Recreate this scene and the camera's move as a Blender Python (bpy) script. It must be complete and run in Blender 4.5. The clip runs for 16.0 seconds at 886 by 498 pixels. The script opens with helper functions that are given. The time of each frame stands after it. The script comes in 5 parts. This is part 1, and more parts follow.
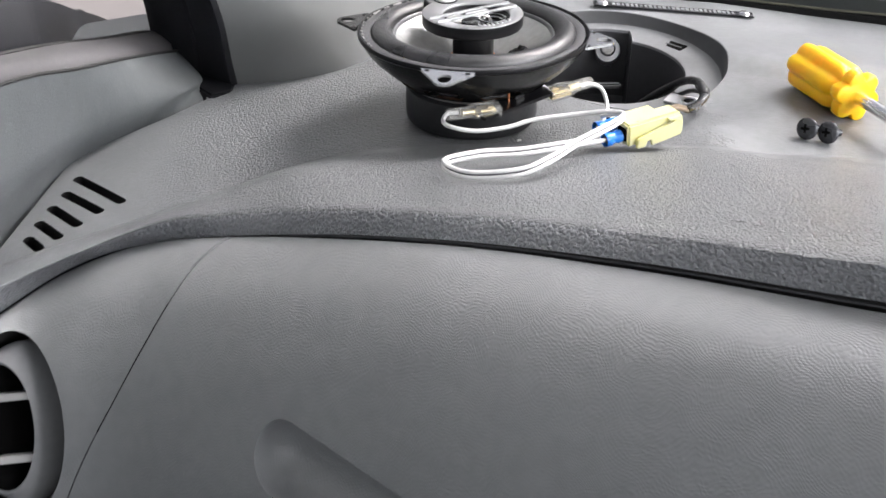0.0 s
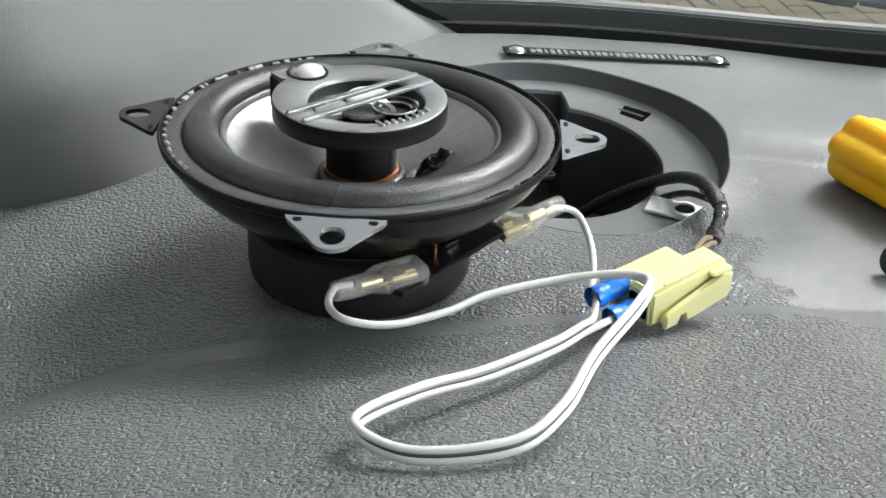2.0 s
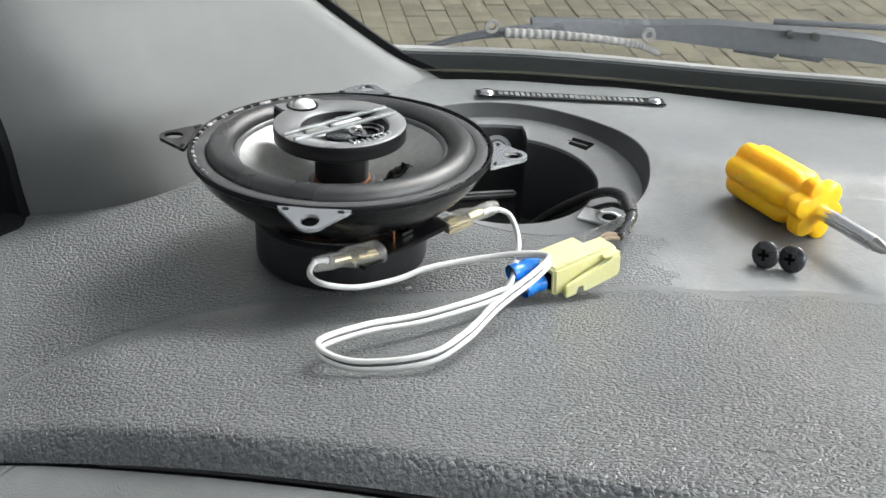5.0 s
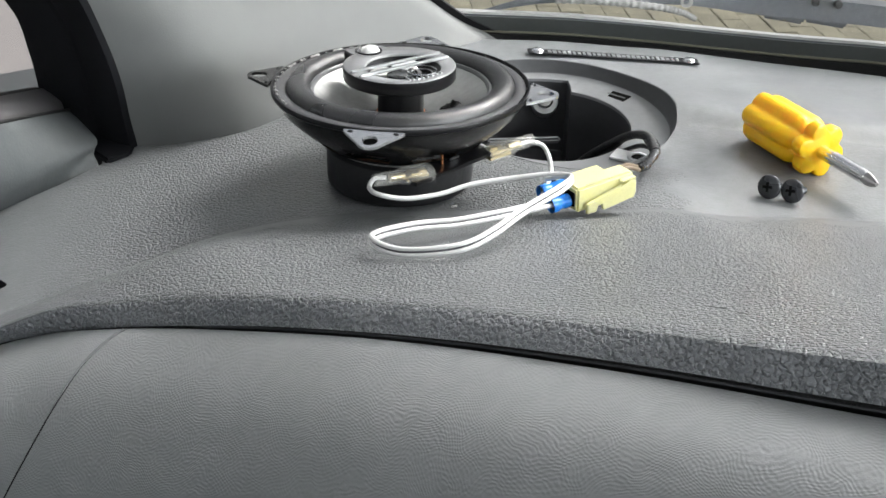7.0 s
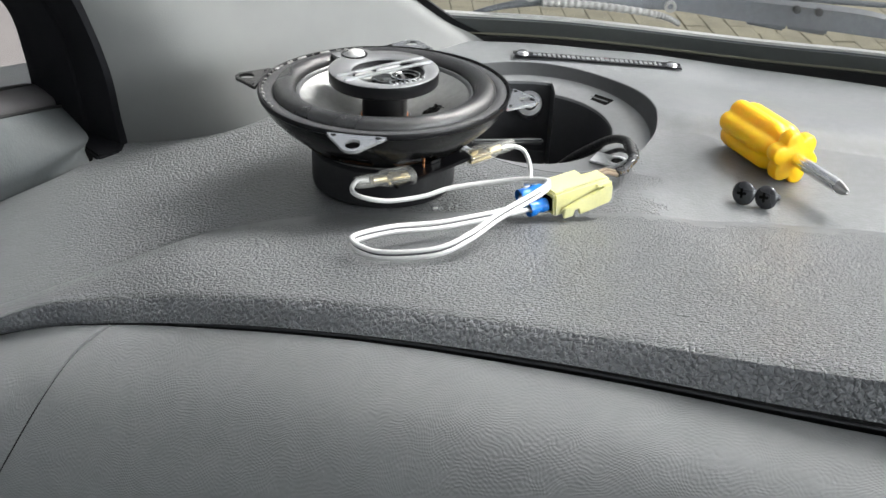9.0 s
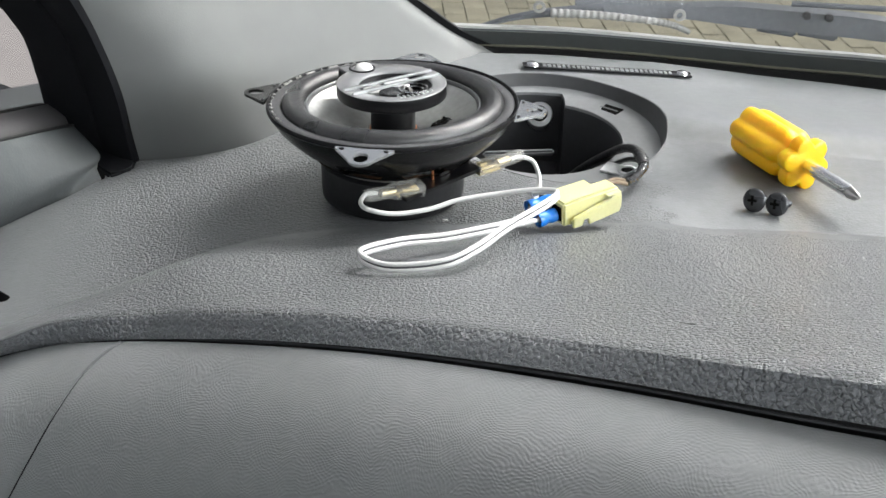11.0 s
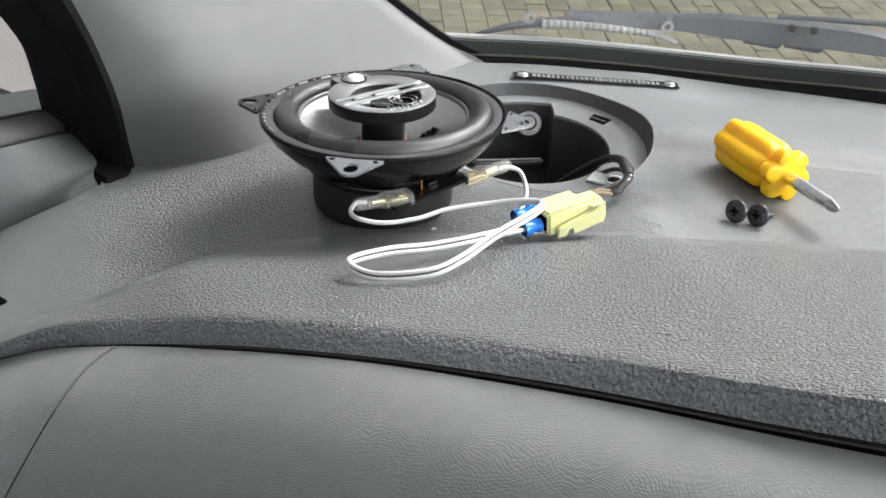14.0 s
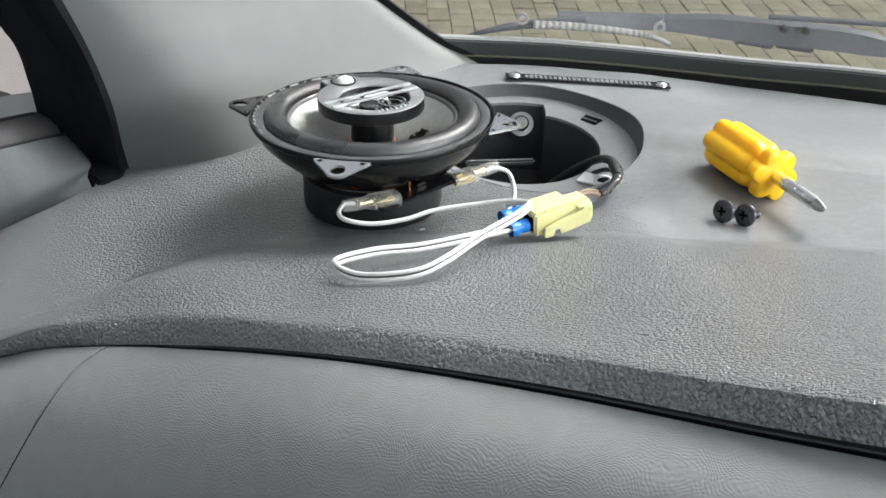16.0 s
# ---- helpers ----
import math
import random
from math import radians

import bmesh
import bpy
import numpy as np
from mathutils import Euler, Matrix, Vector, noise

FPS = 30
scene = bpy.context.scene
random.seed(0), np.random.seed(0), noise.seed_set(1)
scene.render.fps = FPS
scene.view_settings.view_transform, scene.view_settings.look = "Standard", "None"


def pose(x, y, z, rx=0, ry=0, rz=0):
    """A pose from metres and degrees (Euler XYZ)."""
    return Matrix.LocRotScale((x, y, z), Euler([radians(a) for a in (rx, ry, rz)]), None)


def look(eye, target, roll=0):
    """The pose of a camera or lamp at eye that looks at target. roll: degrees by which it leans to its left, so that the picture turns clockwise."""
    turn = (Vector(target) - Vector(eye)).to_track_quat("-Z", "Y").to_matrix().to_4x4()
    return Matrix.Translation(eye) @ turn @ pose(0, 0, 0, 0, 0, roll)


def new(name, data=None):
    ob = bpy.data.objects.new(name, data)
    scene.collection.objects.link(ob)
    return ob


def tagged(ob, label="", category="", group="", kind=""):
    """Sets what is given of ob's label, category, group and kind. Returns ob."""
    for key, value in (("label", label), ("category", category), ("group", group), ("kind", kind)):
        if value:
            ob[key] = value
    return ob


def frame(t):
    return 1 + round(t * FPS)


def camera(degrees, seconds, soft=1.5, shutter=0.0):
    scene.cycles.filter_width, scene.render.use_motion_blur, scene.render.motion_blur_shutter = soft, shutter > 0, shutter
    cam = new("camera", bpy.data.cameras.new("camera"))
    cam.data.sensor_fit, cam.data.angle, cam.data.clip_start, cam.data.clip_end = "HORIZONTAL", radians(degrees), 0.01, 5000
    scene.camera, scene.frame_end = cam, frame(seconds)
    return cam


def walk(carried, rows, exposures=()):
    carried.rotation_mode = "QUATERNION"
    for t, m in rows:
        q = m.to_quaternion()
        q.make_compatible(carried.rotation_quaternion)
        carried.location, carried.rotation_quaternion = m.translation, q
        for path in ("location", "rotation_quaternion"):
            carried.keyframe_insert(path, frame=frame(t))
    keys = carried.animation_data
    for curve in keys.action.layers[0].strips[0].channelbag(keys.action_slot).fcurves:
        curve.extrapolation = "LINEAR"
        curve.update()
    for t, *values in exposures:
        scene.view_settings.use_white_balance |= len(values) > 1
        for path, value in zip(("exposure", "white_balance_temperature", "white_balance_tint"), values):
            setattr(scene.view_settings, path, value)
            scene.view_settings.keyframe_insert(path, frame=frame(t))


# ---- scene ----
cam = camera(38.0, 16.0, shutter=0.2)
PATH = [
    (0, (-0.014, -0.548, 0.259), (-0.005, 1.171, -0.764), 1.0),
    (0.5, (-0.027, -0.438, 0.232), (0.076, 1.27, -0.803), 0.8),
    (0.8, (-0.034, -0.38, 0.222), (0.22, 1.307, -0.822), 4.5),
    (1, (-0.047, -0.354, 0.211), (0.27, 1.346, -0.793), 5.0),
    (1.5, (-0.037, -0.311, 0.197), (0.315, 1.375, -0.819), 3.9),
    (2, (-0.036, -0.301, 0.192), (0.3, 1.386, -0.828), 3.6),
    (2.5, (-0.049, -0.302, 0.187), (0.271, 1.388, -0.835), 3.7),
    (3, (-0.051, -0.3, 0.185), (0.24, 1.398, -0.83), 3.3),
    (3.5, (-0.037, -0.311, 0.194), (0.188, 1.389, -0.835), 1.6),
    (4, (-0.024, -0.337, 0.203), (0.237, 1.356, -0.829), 2.1),
    (4.2, (-0.023, -0.347, 0.208), (0.253, 1.363, -0.793), 2.4),
    (6.3, (-0.025, -0.488, 0.244), (0.167, 1.27, -0.691), 3.3),
    (6.5, (-0.021, -0.49, 0.242), (0.139, 1.265, -0.704), 2.6),
    (7, (-0.016, -0.486, 0.24), (0.113, 1.261, -0.724), 1.7),
    (7.5, (-0.011, -0.488, 0.243), (0.125, 1.252, -0.733), 2.0),
    (8, (-0.013, -0.491, 0.248), (0.126, 1.246, -0.733), 2.8),
    (10.5, (-0.006, -0.497, 0.252), (0.105, 1.248, -0.718), 1.6),
    (11, (-0.006, -0.496, 0.251), (0.096, 1.253, -0.712), 1.2),
    (11.5, (-0.004, -0.499, 0.254), (0.095, 1.248, -0.715), 1.3),
    (12, (-0.001, -0.498, 0.254), (0.098, 1.253, -0.709), 0.8),
    (12.5, (-0.002, -0.495, 0.254), (0.077, 1.246, -0.726), 1.0),
    (13, (-0.003, -0.495, 0.253), (0.101, 1.246, -0.726), 1.7),
    (13.5, (-0.003, -0.497, 0.257), (0.083, 1.227, -0.754), 1.1),
    (14, (-0.003, -0.505, 0.26), (0.104, 1.244, -0.704), 1.7),
    (14.5, (-0.002, -0.508, 0.261), (0.083, 1.244, -0.699), 1.4),
    (15, (0.001, -0.508, 0.262), (0.076, 1.241, -0.706), 1.1),
    (15.5, (0.005, -0.507, 0.261), (0.088, 1.239, -0.711), 1.2),
    (16, (0.006, -0.509, 0.263), (0.097, 1.24, -0.703), 1.3),
]
walk(cam, [(t, look(eye, target, roll)) for t, eye, target, roll in PATH], exposures=[(0.0, 0.38, 6500, 15), (0.5, 0.2, 6550, 13), (1.0, -0.04, 6650, 11), (2.0, -0.2, 6400, 7), (4.0, -0.14, 6400, 7), (6.5, 0.1, 6450, 9), (16.0, 0.1, 6450, 9)])

SKY, SUN = 0.091, 3.05

# ---- light ----
world = bpy.data.worlds.new("overcast_sky")
scene.world = world
world.use_nodes = True
wn, wl = world.node_tree.nodes, world.node_tree.links
sky = wn.new("ShaderNodeTexSky")
sky.sky_type, sky.sun_disc = "NISHITA", False
sky.sun_elevation, sky.sun_rotation = radians(45), radians(54)
sky.air_density, sky.dust_density = 1.0, 2.0
wn["Background"].inputs["Strength"].default_value = SKY
cloud = wn.new("ShaderNodeHueSaturation")  # thin cloud takes most of the blue out of the sky
cloud.inputs["Saturation"].default_value = 0.3
wl.new(sky.outputs[0], cloud.inputs["Color"])
wl.new(cloud.outputs[0], wn["Background"].inputs["Color"])

sun = new("sun", bpy.data.lights.new("sun", "SUN"))
sun.data.energy, sun.data.angle, sun.data.color = SUN, radians(24), (1.0, 0.98, 0.95)
sun.matrix_world = look((1.716, 1.247, 2.121), (0, 0, 0))

# added fill lamps at the right, left and rear, brightening the cabin-facing dash
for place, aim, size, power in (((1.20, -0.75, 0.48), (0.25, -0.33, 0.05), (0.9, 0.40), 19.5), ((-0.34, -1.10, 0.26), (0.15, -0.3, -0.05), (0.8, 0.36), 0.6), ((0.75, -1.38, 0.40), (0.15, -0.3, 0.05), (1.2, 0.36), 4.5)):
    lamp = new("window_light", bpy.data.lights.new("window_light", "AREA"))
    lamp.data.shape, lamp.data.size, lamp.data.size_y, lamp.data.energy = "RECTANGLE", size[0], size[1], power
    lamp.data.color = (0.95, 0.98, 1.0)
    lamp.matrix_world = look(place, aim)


# ---- materials ----
def material(name, colour, rough=0.5, metal=0.0, vary=0.12, vary_scale=60.0, bumps=(), rough_vary=0.08, coat=0.0, alpha=None, transmission=0.0, ior=1.5, spec=0.5, fade=None):
    """A principled material with two scales of colour variation. bumps: (kind, scale, metres of relief, detail). fade: (x0, x1) between which the relief grows from a tenth to full."""
    m = bpy.data.materials.new(name)
    m.use_nodes = True
    n, l = m.node_tree.nodes, m.node_tree.links
    b = n["Principled BSDF"]
    b.inputs["Metallic"].default_value = metal
    b.inputs["IOR"].default_value = ior
    b.inputs["Specular IOR Level"].default_value = spec
    b.inputs["Coat Weight"].default_value = coat
    b.inputs["Transmission Weight"].default_value = transmission
    if alpha is not None:
        b.inputs["Alpha"].default_value = alpha
    co = n.new("ShaderNodeTexCoord")
    big, small = n.new("ShaderNodeTexNoise"), n.new("ShaderNodeTexNoise")
    big.inputs["Scale"].default_value, small.inputs["Scale"].default_value = vary_scale * 0.25, vary_scale * 6
    big.inputs["Detail"].default_value, small.inputs["Detail"].default_value = 4, 2
    mix = n.new("ShaderNodeMath")
    mix.operation = "ADD"
    for i, t in enumerate((big, small)):
        l.new(co.outputs["Object"], t.inputs["Vector"])
        l.new(t.outputs["Fac"], mix.inputs[i])
    ramp = n.new("ShaderNodeMapRange")
    ramp.interpolation_type = "SMOOTHSTEP"
    ramp.inputs["From Min"].default_value, ramp.inputs["From Max"].default_value = 0.5, 1.5
    ramp.inputs["To Min"].default_value, ramp.inputs["To Max"].default_value = 1 - vary, 1 + vary
    l.new(mix.outputs[0], ramp.inputs["Value"])
    scale = n.new("ShaderNodeVectorMath")
    scale.operation = "SCALE"
    scale.inputs[0].default_value = colour
    l.new(ramp.outputs[0], scale.inputs["Scale"])
    l.new(scale.outputs[0], b.inputs["Base Color"])
    rr = n.new("ShaderNodeMapRange")
    rr.interpolation_type = "SMOOTHSTEP"
    rr.inputs["From Min"].default_value, rr.inputs["From Max"].default_value = 0.15, 0.85
    rr.inputs["To Min"].default_value, rr.inputs["To Max"].default_value = max(0.02, rough - rough_vary), min(1, rough + rough_vary)
    l.new(big.outputs["Fac"], rr.inputs["Value"])
    l.new(rr.outputs[0], b.inputs["Roughness"])
    last, much = None, None
    if fade:
        place, wander, much = n.new("ShaderNodeSeparateXYZ"), n.new("ShaderNodeMath"), n.new("ShaderNodeMapRange")
        wander.operation = "MULTIPLY_ADD"
        wander.inputs[1].default_value = 0.05
        much.inputs["From Min"].default_value, much.inputs["From Max"].default_value = fade[0] + 0.025, fade[1] + 0.025
        much.inputs["To Min"].default_value = 0.12
        l.new(co.outputs["Object"], place.inputs[0])
        l.new(big.outputs["Fac"], wander.inputs[0])
        l.new(place.outputs["X"], wander.inputs[2])
        l.new(wander.outputs[0], much.inputs["Value"])
    for kind, sc, depth, detail in bumps:
        if kind == "pebble":
            warp = n.new("ShaderNodeTexNoise")
            warp.inputs["Scale"].default_value = sc * 0.7
            l.new(co.outputs["Object"], warp.inputs["Vector"])
            add = n.new("ShaderNodeVectorMath")
            add.operation = "MULTIPLY_ADD"
            add.inputs[1].default_value = (detail / sc,) * 3
            l.new(warp.outputs["Color"], add.inputs[0])
            l.new(co.outputs["Object"], add.inputs[2])
            t = n.new("ShaderNodeTexVoronoi")
            t.feature = "SMOOTH_F1"
            t.inputs["Scale"].default_value, t.inputs["Smoothness"].default_value = sc, 0.35
            l.new(add.outputs[0], t.inputs["Vector"])
            inv = n.new("ShaderNodeMapRange")
            inv.inputs["From Min"].default_value, inv.inputs["From Max"].default_value = 0.12, 0.75
            inv.inputs["To Min"].default_value, inv.inputs["To Max"].default_value = 1, 0
            l.new(t.outputs["Distance"], inv.inputs["Value"])
            out = inv.outputs[0]
        elif kind == "crackle":
            t = n.new("ShaderNodeTexVoronoi")
            t.feature = "DISTANCE_TO_EDGE"
            t.inputs["Scale"].default_value, t.inputs["Randomness"].default_value = sc, 1.0
            warp = n.new("ShaderNodeTexNoise")
            warp.inputs["Scale"].default_value = sc * 1.2
            l.new(co.outputs["Object"], warp.inputs["Vector"])
            add = n.new("ShaderNodeVectorMath")
            add.operation = "MULTIPLY_ADD"
            add.inputs[1].default_value = (detail / sc,) * 3
            l.new(warp.outputs["Color"], add.inputs[0])
            l.new(co.outputs["Object"], add.inputs[2])
            l.new(add.outputs[0], t.inputs["Vector"])
            inv = n.new("ShaderNodeMapRange")
            inv.interpolation_type = "SMOOTHSTEP"
            inv.inputs["From Min"].default_value, inv.inputs["From Max"].default_value = 0.0, 0.17
            l.new(t.outputs["Distance"], inv.inputs["Value"])
            out = inv.outputs[0]
        elif kind == "pits":
            t = n.new("ShaderNodeTexNoise")
            t.inputs["Scale"].default_value, t.inputs["Detail"].default_value, t.inputs["Distortion"].default_value = sc, 0.6, detail
            l.new(co.outputs["Object"], t.inputs["Vector"])
            inv = n.new("ShaderNodeMapRange")
            inv.interpolation_type = "SMOOTHSTEP"
            inv.inputs["From Min"].default_value, inv.inputs["From Max"].default_value = 0.34, 0.56
            l.new(t.outputs["Fac"], inv.inputs["Value"])
            out = inv.outputs[0]
        elif kind == "ripple":
            last_v = co.outputs["Object"]
            for freq, reach in ((26, 0.030), (110, 0.0060)):  # the ripples wander like a fingerprint
                warp = n.new("ShaderNodeTexNoise")
                warp.inputs["Scale"].default_value = freq
                l.new(co.outputs["Object"], warp.inputs["Vector"])
                add = n.new("ShaderNodeVectorMath")
                add.operation = "MULTIPLY_ADD"
                add.inputs[1].default_value = (reach,) * 3
                l.new(warp.outputs["Color"], add.inputs[0])
                l.new(last_v, add.inputs[2])
                last_v = add.outputs[0]
            along, turn, t = n.new("ShaderNodeVectorMath"), n.new("ShaderNodeMath"), n.new("ShaderNodeMath")
            along.operation, turn.operation, t.operation = "DOT_PRODUCT", "MULTIPLY", "SINE"
            along.inputs[1].default_value = detail
            turn.inputs[1].default_value = sc
            l.new(last_v, along.inputs[0])
            l.new(along.outputs["Value"], turn.inputs[0])
            l.new(turn.outputs[0], t.inputs[0])
            out = t.outputs[0]
        else:
            t = n.new("ShaderNodeTexNoise")
            t.inputs["Scale"].default_value, t.inputs["Detail"].default_value = sc, detail
            l.new(co.outputs["Object"], t.inputs["Vector"])
            out = t.outputs["Fac"]
        bump = n.new("ShaderNodeBump")
        bump.inputs["Distance"].default_value, bump.inputs["Strength"].default_value = depth, 1.0
        l.new(out, bump.inputs["Height"])
        if much:
            l.new(much.outputs[0], bump.inputs["Strength"])
        if last:
            l.new(last.outputs[0], bump.inputs["Normal"])
        last = bump
    if last:
        l.new(last.outputs[0], b.inputs["Normal"])
    return m


M_PAD = material("grained_dash_plastic", (0.125, 0.131, 0.136), 0.37, spec=0.85, vary=0.10, vary_scale=40, bumps=(("crackle", 520, 0.00026, 0.8), ("pits", 900, 0.00018, 0.1), ("pebble", 740, 0.00016, 0.5), ("noise", 1900, 0.00004, 2)), fade=(-0.15, -0.1))
M_REAR = material("worn_smooth_dash_plastic", (0.168, 0.175, 0.181), 0.46, vary=0.10, vary_scale=40, bumps=(("pebble", 760, 0.00004, 0.9), ("noise", 1500, 0.00004, 2)))
M_WORN = material("worn_grained_dash_plastic", (0.137, 0.143, 0.148), 0.42, spec=0.7, vary=0.14, vary_scale=40, bumps=(("pebble", 700, 0.00006, 0.8), ("noise", 1500, 0.00008, 2)))
M_BAND = material("coarse_grained_dash_plastic", (0.185, 0.194, 0.206), 0.42, spec=0.85, vary=0.12, vary_scale=40, bumps=(("crackle", 540, 0.00046, 0.9), ("pebble", 640, 0.00062, 0.5), ("noise", 1500, 0.0001, 2)))
M_PANEL = material("rippled_dash_plastic", (0.19, 0.197, 0.203), 0.42, spec=0.85, vary=0.08, vary_scale=25, bumps=(("ripple", 5800, 0.000017, (0.85, 0.45, 0.35)), ("ripple", 5200, 0.000017, (-0.15, 0.7, 0.75)), ("noise", 1100, 0.00007, 1)))
M_SLAT = material("pale_grey_plastic", (0.42, 0.42, 0.41), 0.45, vary=0.06)
M_OLIVE = material("olive_moulding_edge", (0.15, 0.145, 0.11), 0.5, vary=0.15)
M_CLIPZINC = material("dull_zinc_sheet", (0.8, 0.81, 0.82), 0.36, metal=0.35, vary=0.12)
M_GLUE = material("pale_glue", (0.24, 0.24, 0.235), 0.5, vary=0.2)
# black of the rubber seals, also used as painted shade in gaps
M_GAP = material("black_rubber", (0.008, 0.008, 0.008), 0.6, vary=0.2)
M_PILLAR = material("light_grey_trim_plastic", (0.117, 0.122, 0.119), 0.6, vary=0.05, vary_scale=12, bumps=(("noise", 1400, 0.00005, 3),))
M_DOOR = material("blue_grey_door_vinyl", (0.064, 0.071, 0.074), 0.6, vary=0.1, vary_scale=25, bumps=(("noise", 900, 0.00012, 3),))
M_SILL = material("dark_sill_plastic", (0.06, 0.058, 0.06), 0.5, vary=0.1, bumps=(("noise", 900, 0.0001, 3),))
M_SEAL = material("black_weatherstrip_rubber", (0.006, 0.0065, 0.008), 0.75, spec=0.15, vary=0.2, bumps=(("noise", 900, 0.0001, 2),))
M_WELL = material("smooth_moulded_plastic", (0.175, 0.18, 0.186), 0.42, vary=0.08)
# darker tones of the well's plastic, holding the shade of its walls and floor
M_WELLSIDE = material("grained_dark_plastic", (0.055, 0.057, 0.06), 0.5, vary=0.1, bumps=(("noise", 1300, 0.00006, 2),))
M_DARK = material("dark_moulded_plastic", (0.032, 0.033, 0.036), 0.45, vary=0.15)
M_BLACKGLOSS = material("black_glossy_paint", (0.007, 0.007, 0.007), 0.22, vary=0.2, spec=0.4)
M_BLACKSATIN = material("black_satin_plastic", (0.006, 0.006, 0.007), 0.34, spec=0.25, vary=0.15)
M_GREYSATIN = material("dark_grey_satin_plastic", (0.10, 0.103, 0.108), 0.33, vary=0.1)
M_MAGNET = material("black_rubber_boot", (0.017, 0.0175, 0.019), 0.5, spec=0.3, vary=0.2, bumps=(("noise", 500, 0.0001, 2),))
M_CONE = material("mica_cone", (0.31, 0.315, 0.31), 0.5, metal=0.9, vary=0.12, vary_scale=60)
cone_tangent = M_CONE.node_tree.nodes.new("ShaderNodeTangent")
cone_tangent.direction_type, cone_tangent.axis = "RADIAL", "Z"
M_CONE.node_tree.links.new(cone_tangent.outputs[0], M_CONE.node_tree.nodes["Principled BSDF"].inputs["Tangent"])
M_CONE.node_tree.nodes["Principled BSDF"].inputs["Anisotropic"].default_value = 0.35
M_PODFACE = material("satin_silver_grey_plastic", (0.25, 0.253, 0.257), 0.3, metal=0.35, vary=0.05)
M_SURROUND = material("black_rubber_surround", (0.018, 0.018, 0.019), 0.31, spec=1.0, vary=0.2, bumps=(("noise", 2300, 0.00020, 1),))
M_GASKET = material("pressed_fibre_gasket", (0.05, 0.051, 0.054), 0.5, spec=0.7, vary=0.25, bumps=(("noise", 1500, 0.0002, 2),))
M_ZINC = material("zinc_plated_steel", (0.72, 0.73, 0.74), 0.32, metal=1.0, vary=0.08, bumps=(("noise", 400, 0.00003, 2),))
M_CHROME = material("bright_steel", (0.86, 0.86, 0.86), 0.2, metal=1.0, vary=0.05)
M_SILVERTRIM = material("silver_painted_plastic", (0.62, 0.63, 0.64), 0.2, metal=0.9, vary=0.05)
M_BARSILVER = material("brushed_silver_bar", (0.46, 0.465, 0.47), 0.3, metal=0.9, vary=0.08)
M_TIP = material("blackened_tip_steel", (0.42, 0.41, 0.40), 0.3, metal=1.0, vary=0.15)
M_DARKSTEEL = material("dark_plated_steel", (0.2, 0.19, 0.18), 0.35, metal=0.9, vary=0.15)
M_BRASS = material("tinned_brass", (0.5, 0.42, 0.24), 0.35, metal=1.0, vary=0.1)
M_COPPER = material("copper_wire", (0.75, 0.33, 0.16), 0.3, metal=1.0, vary=0.1)
M_WHITE = material("white_pvc_insulation", (0.62, 0.62, 0.61), 0.4, vary=0.04, vary_scale=150)
M_STRIPE = material("grey_printed_stripe", (0.05, 0.05, 0.055), 0.5, vary=0.1)
M_BLUE = material("blue_vinyl_sleeve", (0.015, 0.19, 0.66), 0.3, vary=0.15, vary_scale=200)
M_CREAM = material("pale_yellow_nylon", (0.67, 0.65, 0.33), 0.32, vary=0.06, vary_scale=150)
M_YELLOW = material("yellow_cellulose_plastic", (0.95, 0.53, 0.004), 0.38, vary=0.05, vary_scale=80)
M_TAPE = material("black_cloth_tape", (0.012, 0.012, 0.013), 0.45, vary=0.25, vary_scale=200, bumps=(("noise", 900, 0.0004, 2),))
M_TAPEGREY = material("glossy_wound_tape", (0.022, 0.022, 0.023), 0.14, vary=0.4, vary_scale=300, bumps=(("noise", 500, 0.0003, 1),), spec=0.9)
M_SLEEVE = material("clear_vinyl_sleeve", (0.80, 0.79, 0.74), 0.12, vary=0.03, alpha=0.21, spec=1.0)
M_SCREW = material("black_phosphate_steel", (0.055, 0.057, 0.062), 0.3, metal=0.4, vary=0.2)
# near-black colour that stands in for the shade inside holes and recesses
M_HOLE_SHADE = material("deep_black_recess", (0.003, 0.003, 0.003), 0.9, spec=0.05, vary=0.1)
M_PLATE = material("dark_stamped_plate", (0.018, 0.018, 0.02), 0.3, metal=0.5, vary=0.2)
M_CREAM.node_tree.nodes["Principled BSDF"].inputs["Subsurface Weight"].default_value = 0.7
M_CREAM.node_tree.nodes["Principled BSDF"].inputs["Subsurface Radius"].default_value = (1.0, 0.95, 0.5)
M_CREAM.node_tree.nodes["Principled BSDF"].inputs["Subsurface Scale"].default_value = 0.003
for much, node in ((0.6, M_YELLOW.node_tree.nodes["Principled BSDF"]),):
    node.inputs["Subsurface Weight"].default_value = much
    node.inputs["Subsurface Radius"].default_value = (1.0, 0.6, 0.1)
    node.inputs["Subsurface Scale"].default_value = 0.006
M_PEARL = material("pearl_white_dome", (0.75, 0.75, 0.73), 0.2, vary=0.03, coat=0.4)
M_GLASS = material("clear_glass", (1, 1, 1), 0.02, vary=0.0, rough_vary=0.0, transmission=1.0, ior=1.45)
M_WIPER = material("weathered_black_wiper", (0.09, 0.098, 0.108), 0.5, vary=0.2, vary_scale=60)
M_CLIPPLASTIC = material("translucent_white_plastic", (0.22, 0.22, 0.21), 0.4, vary=0.05)
M_PAINTLINE = material("silver_cowl_edge", (0.62, 0.62, 0.6), 0.35, metal=0.3, vary=0.1)
M_LINER = material("grey_headliner_cloth", (0.42, 0.42, 0.41), 0.9, vary=0.06)
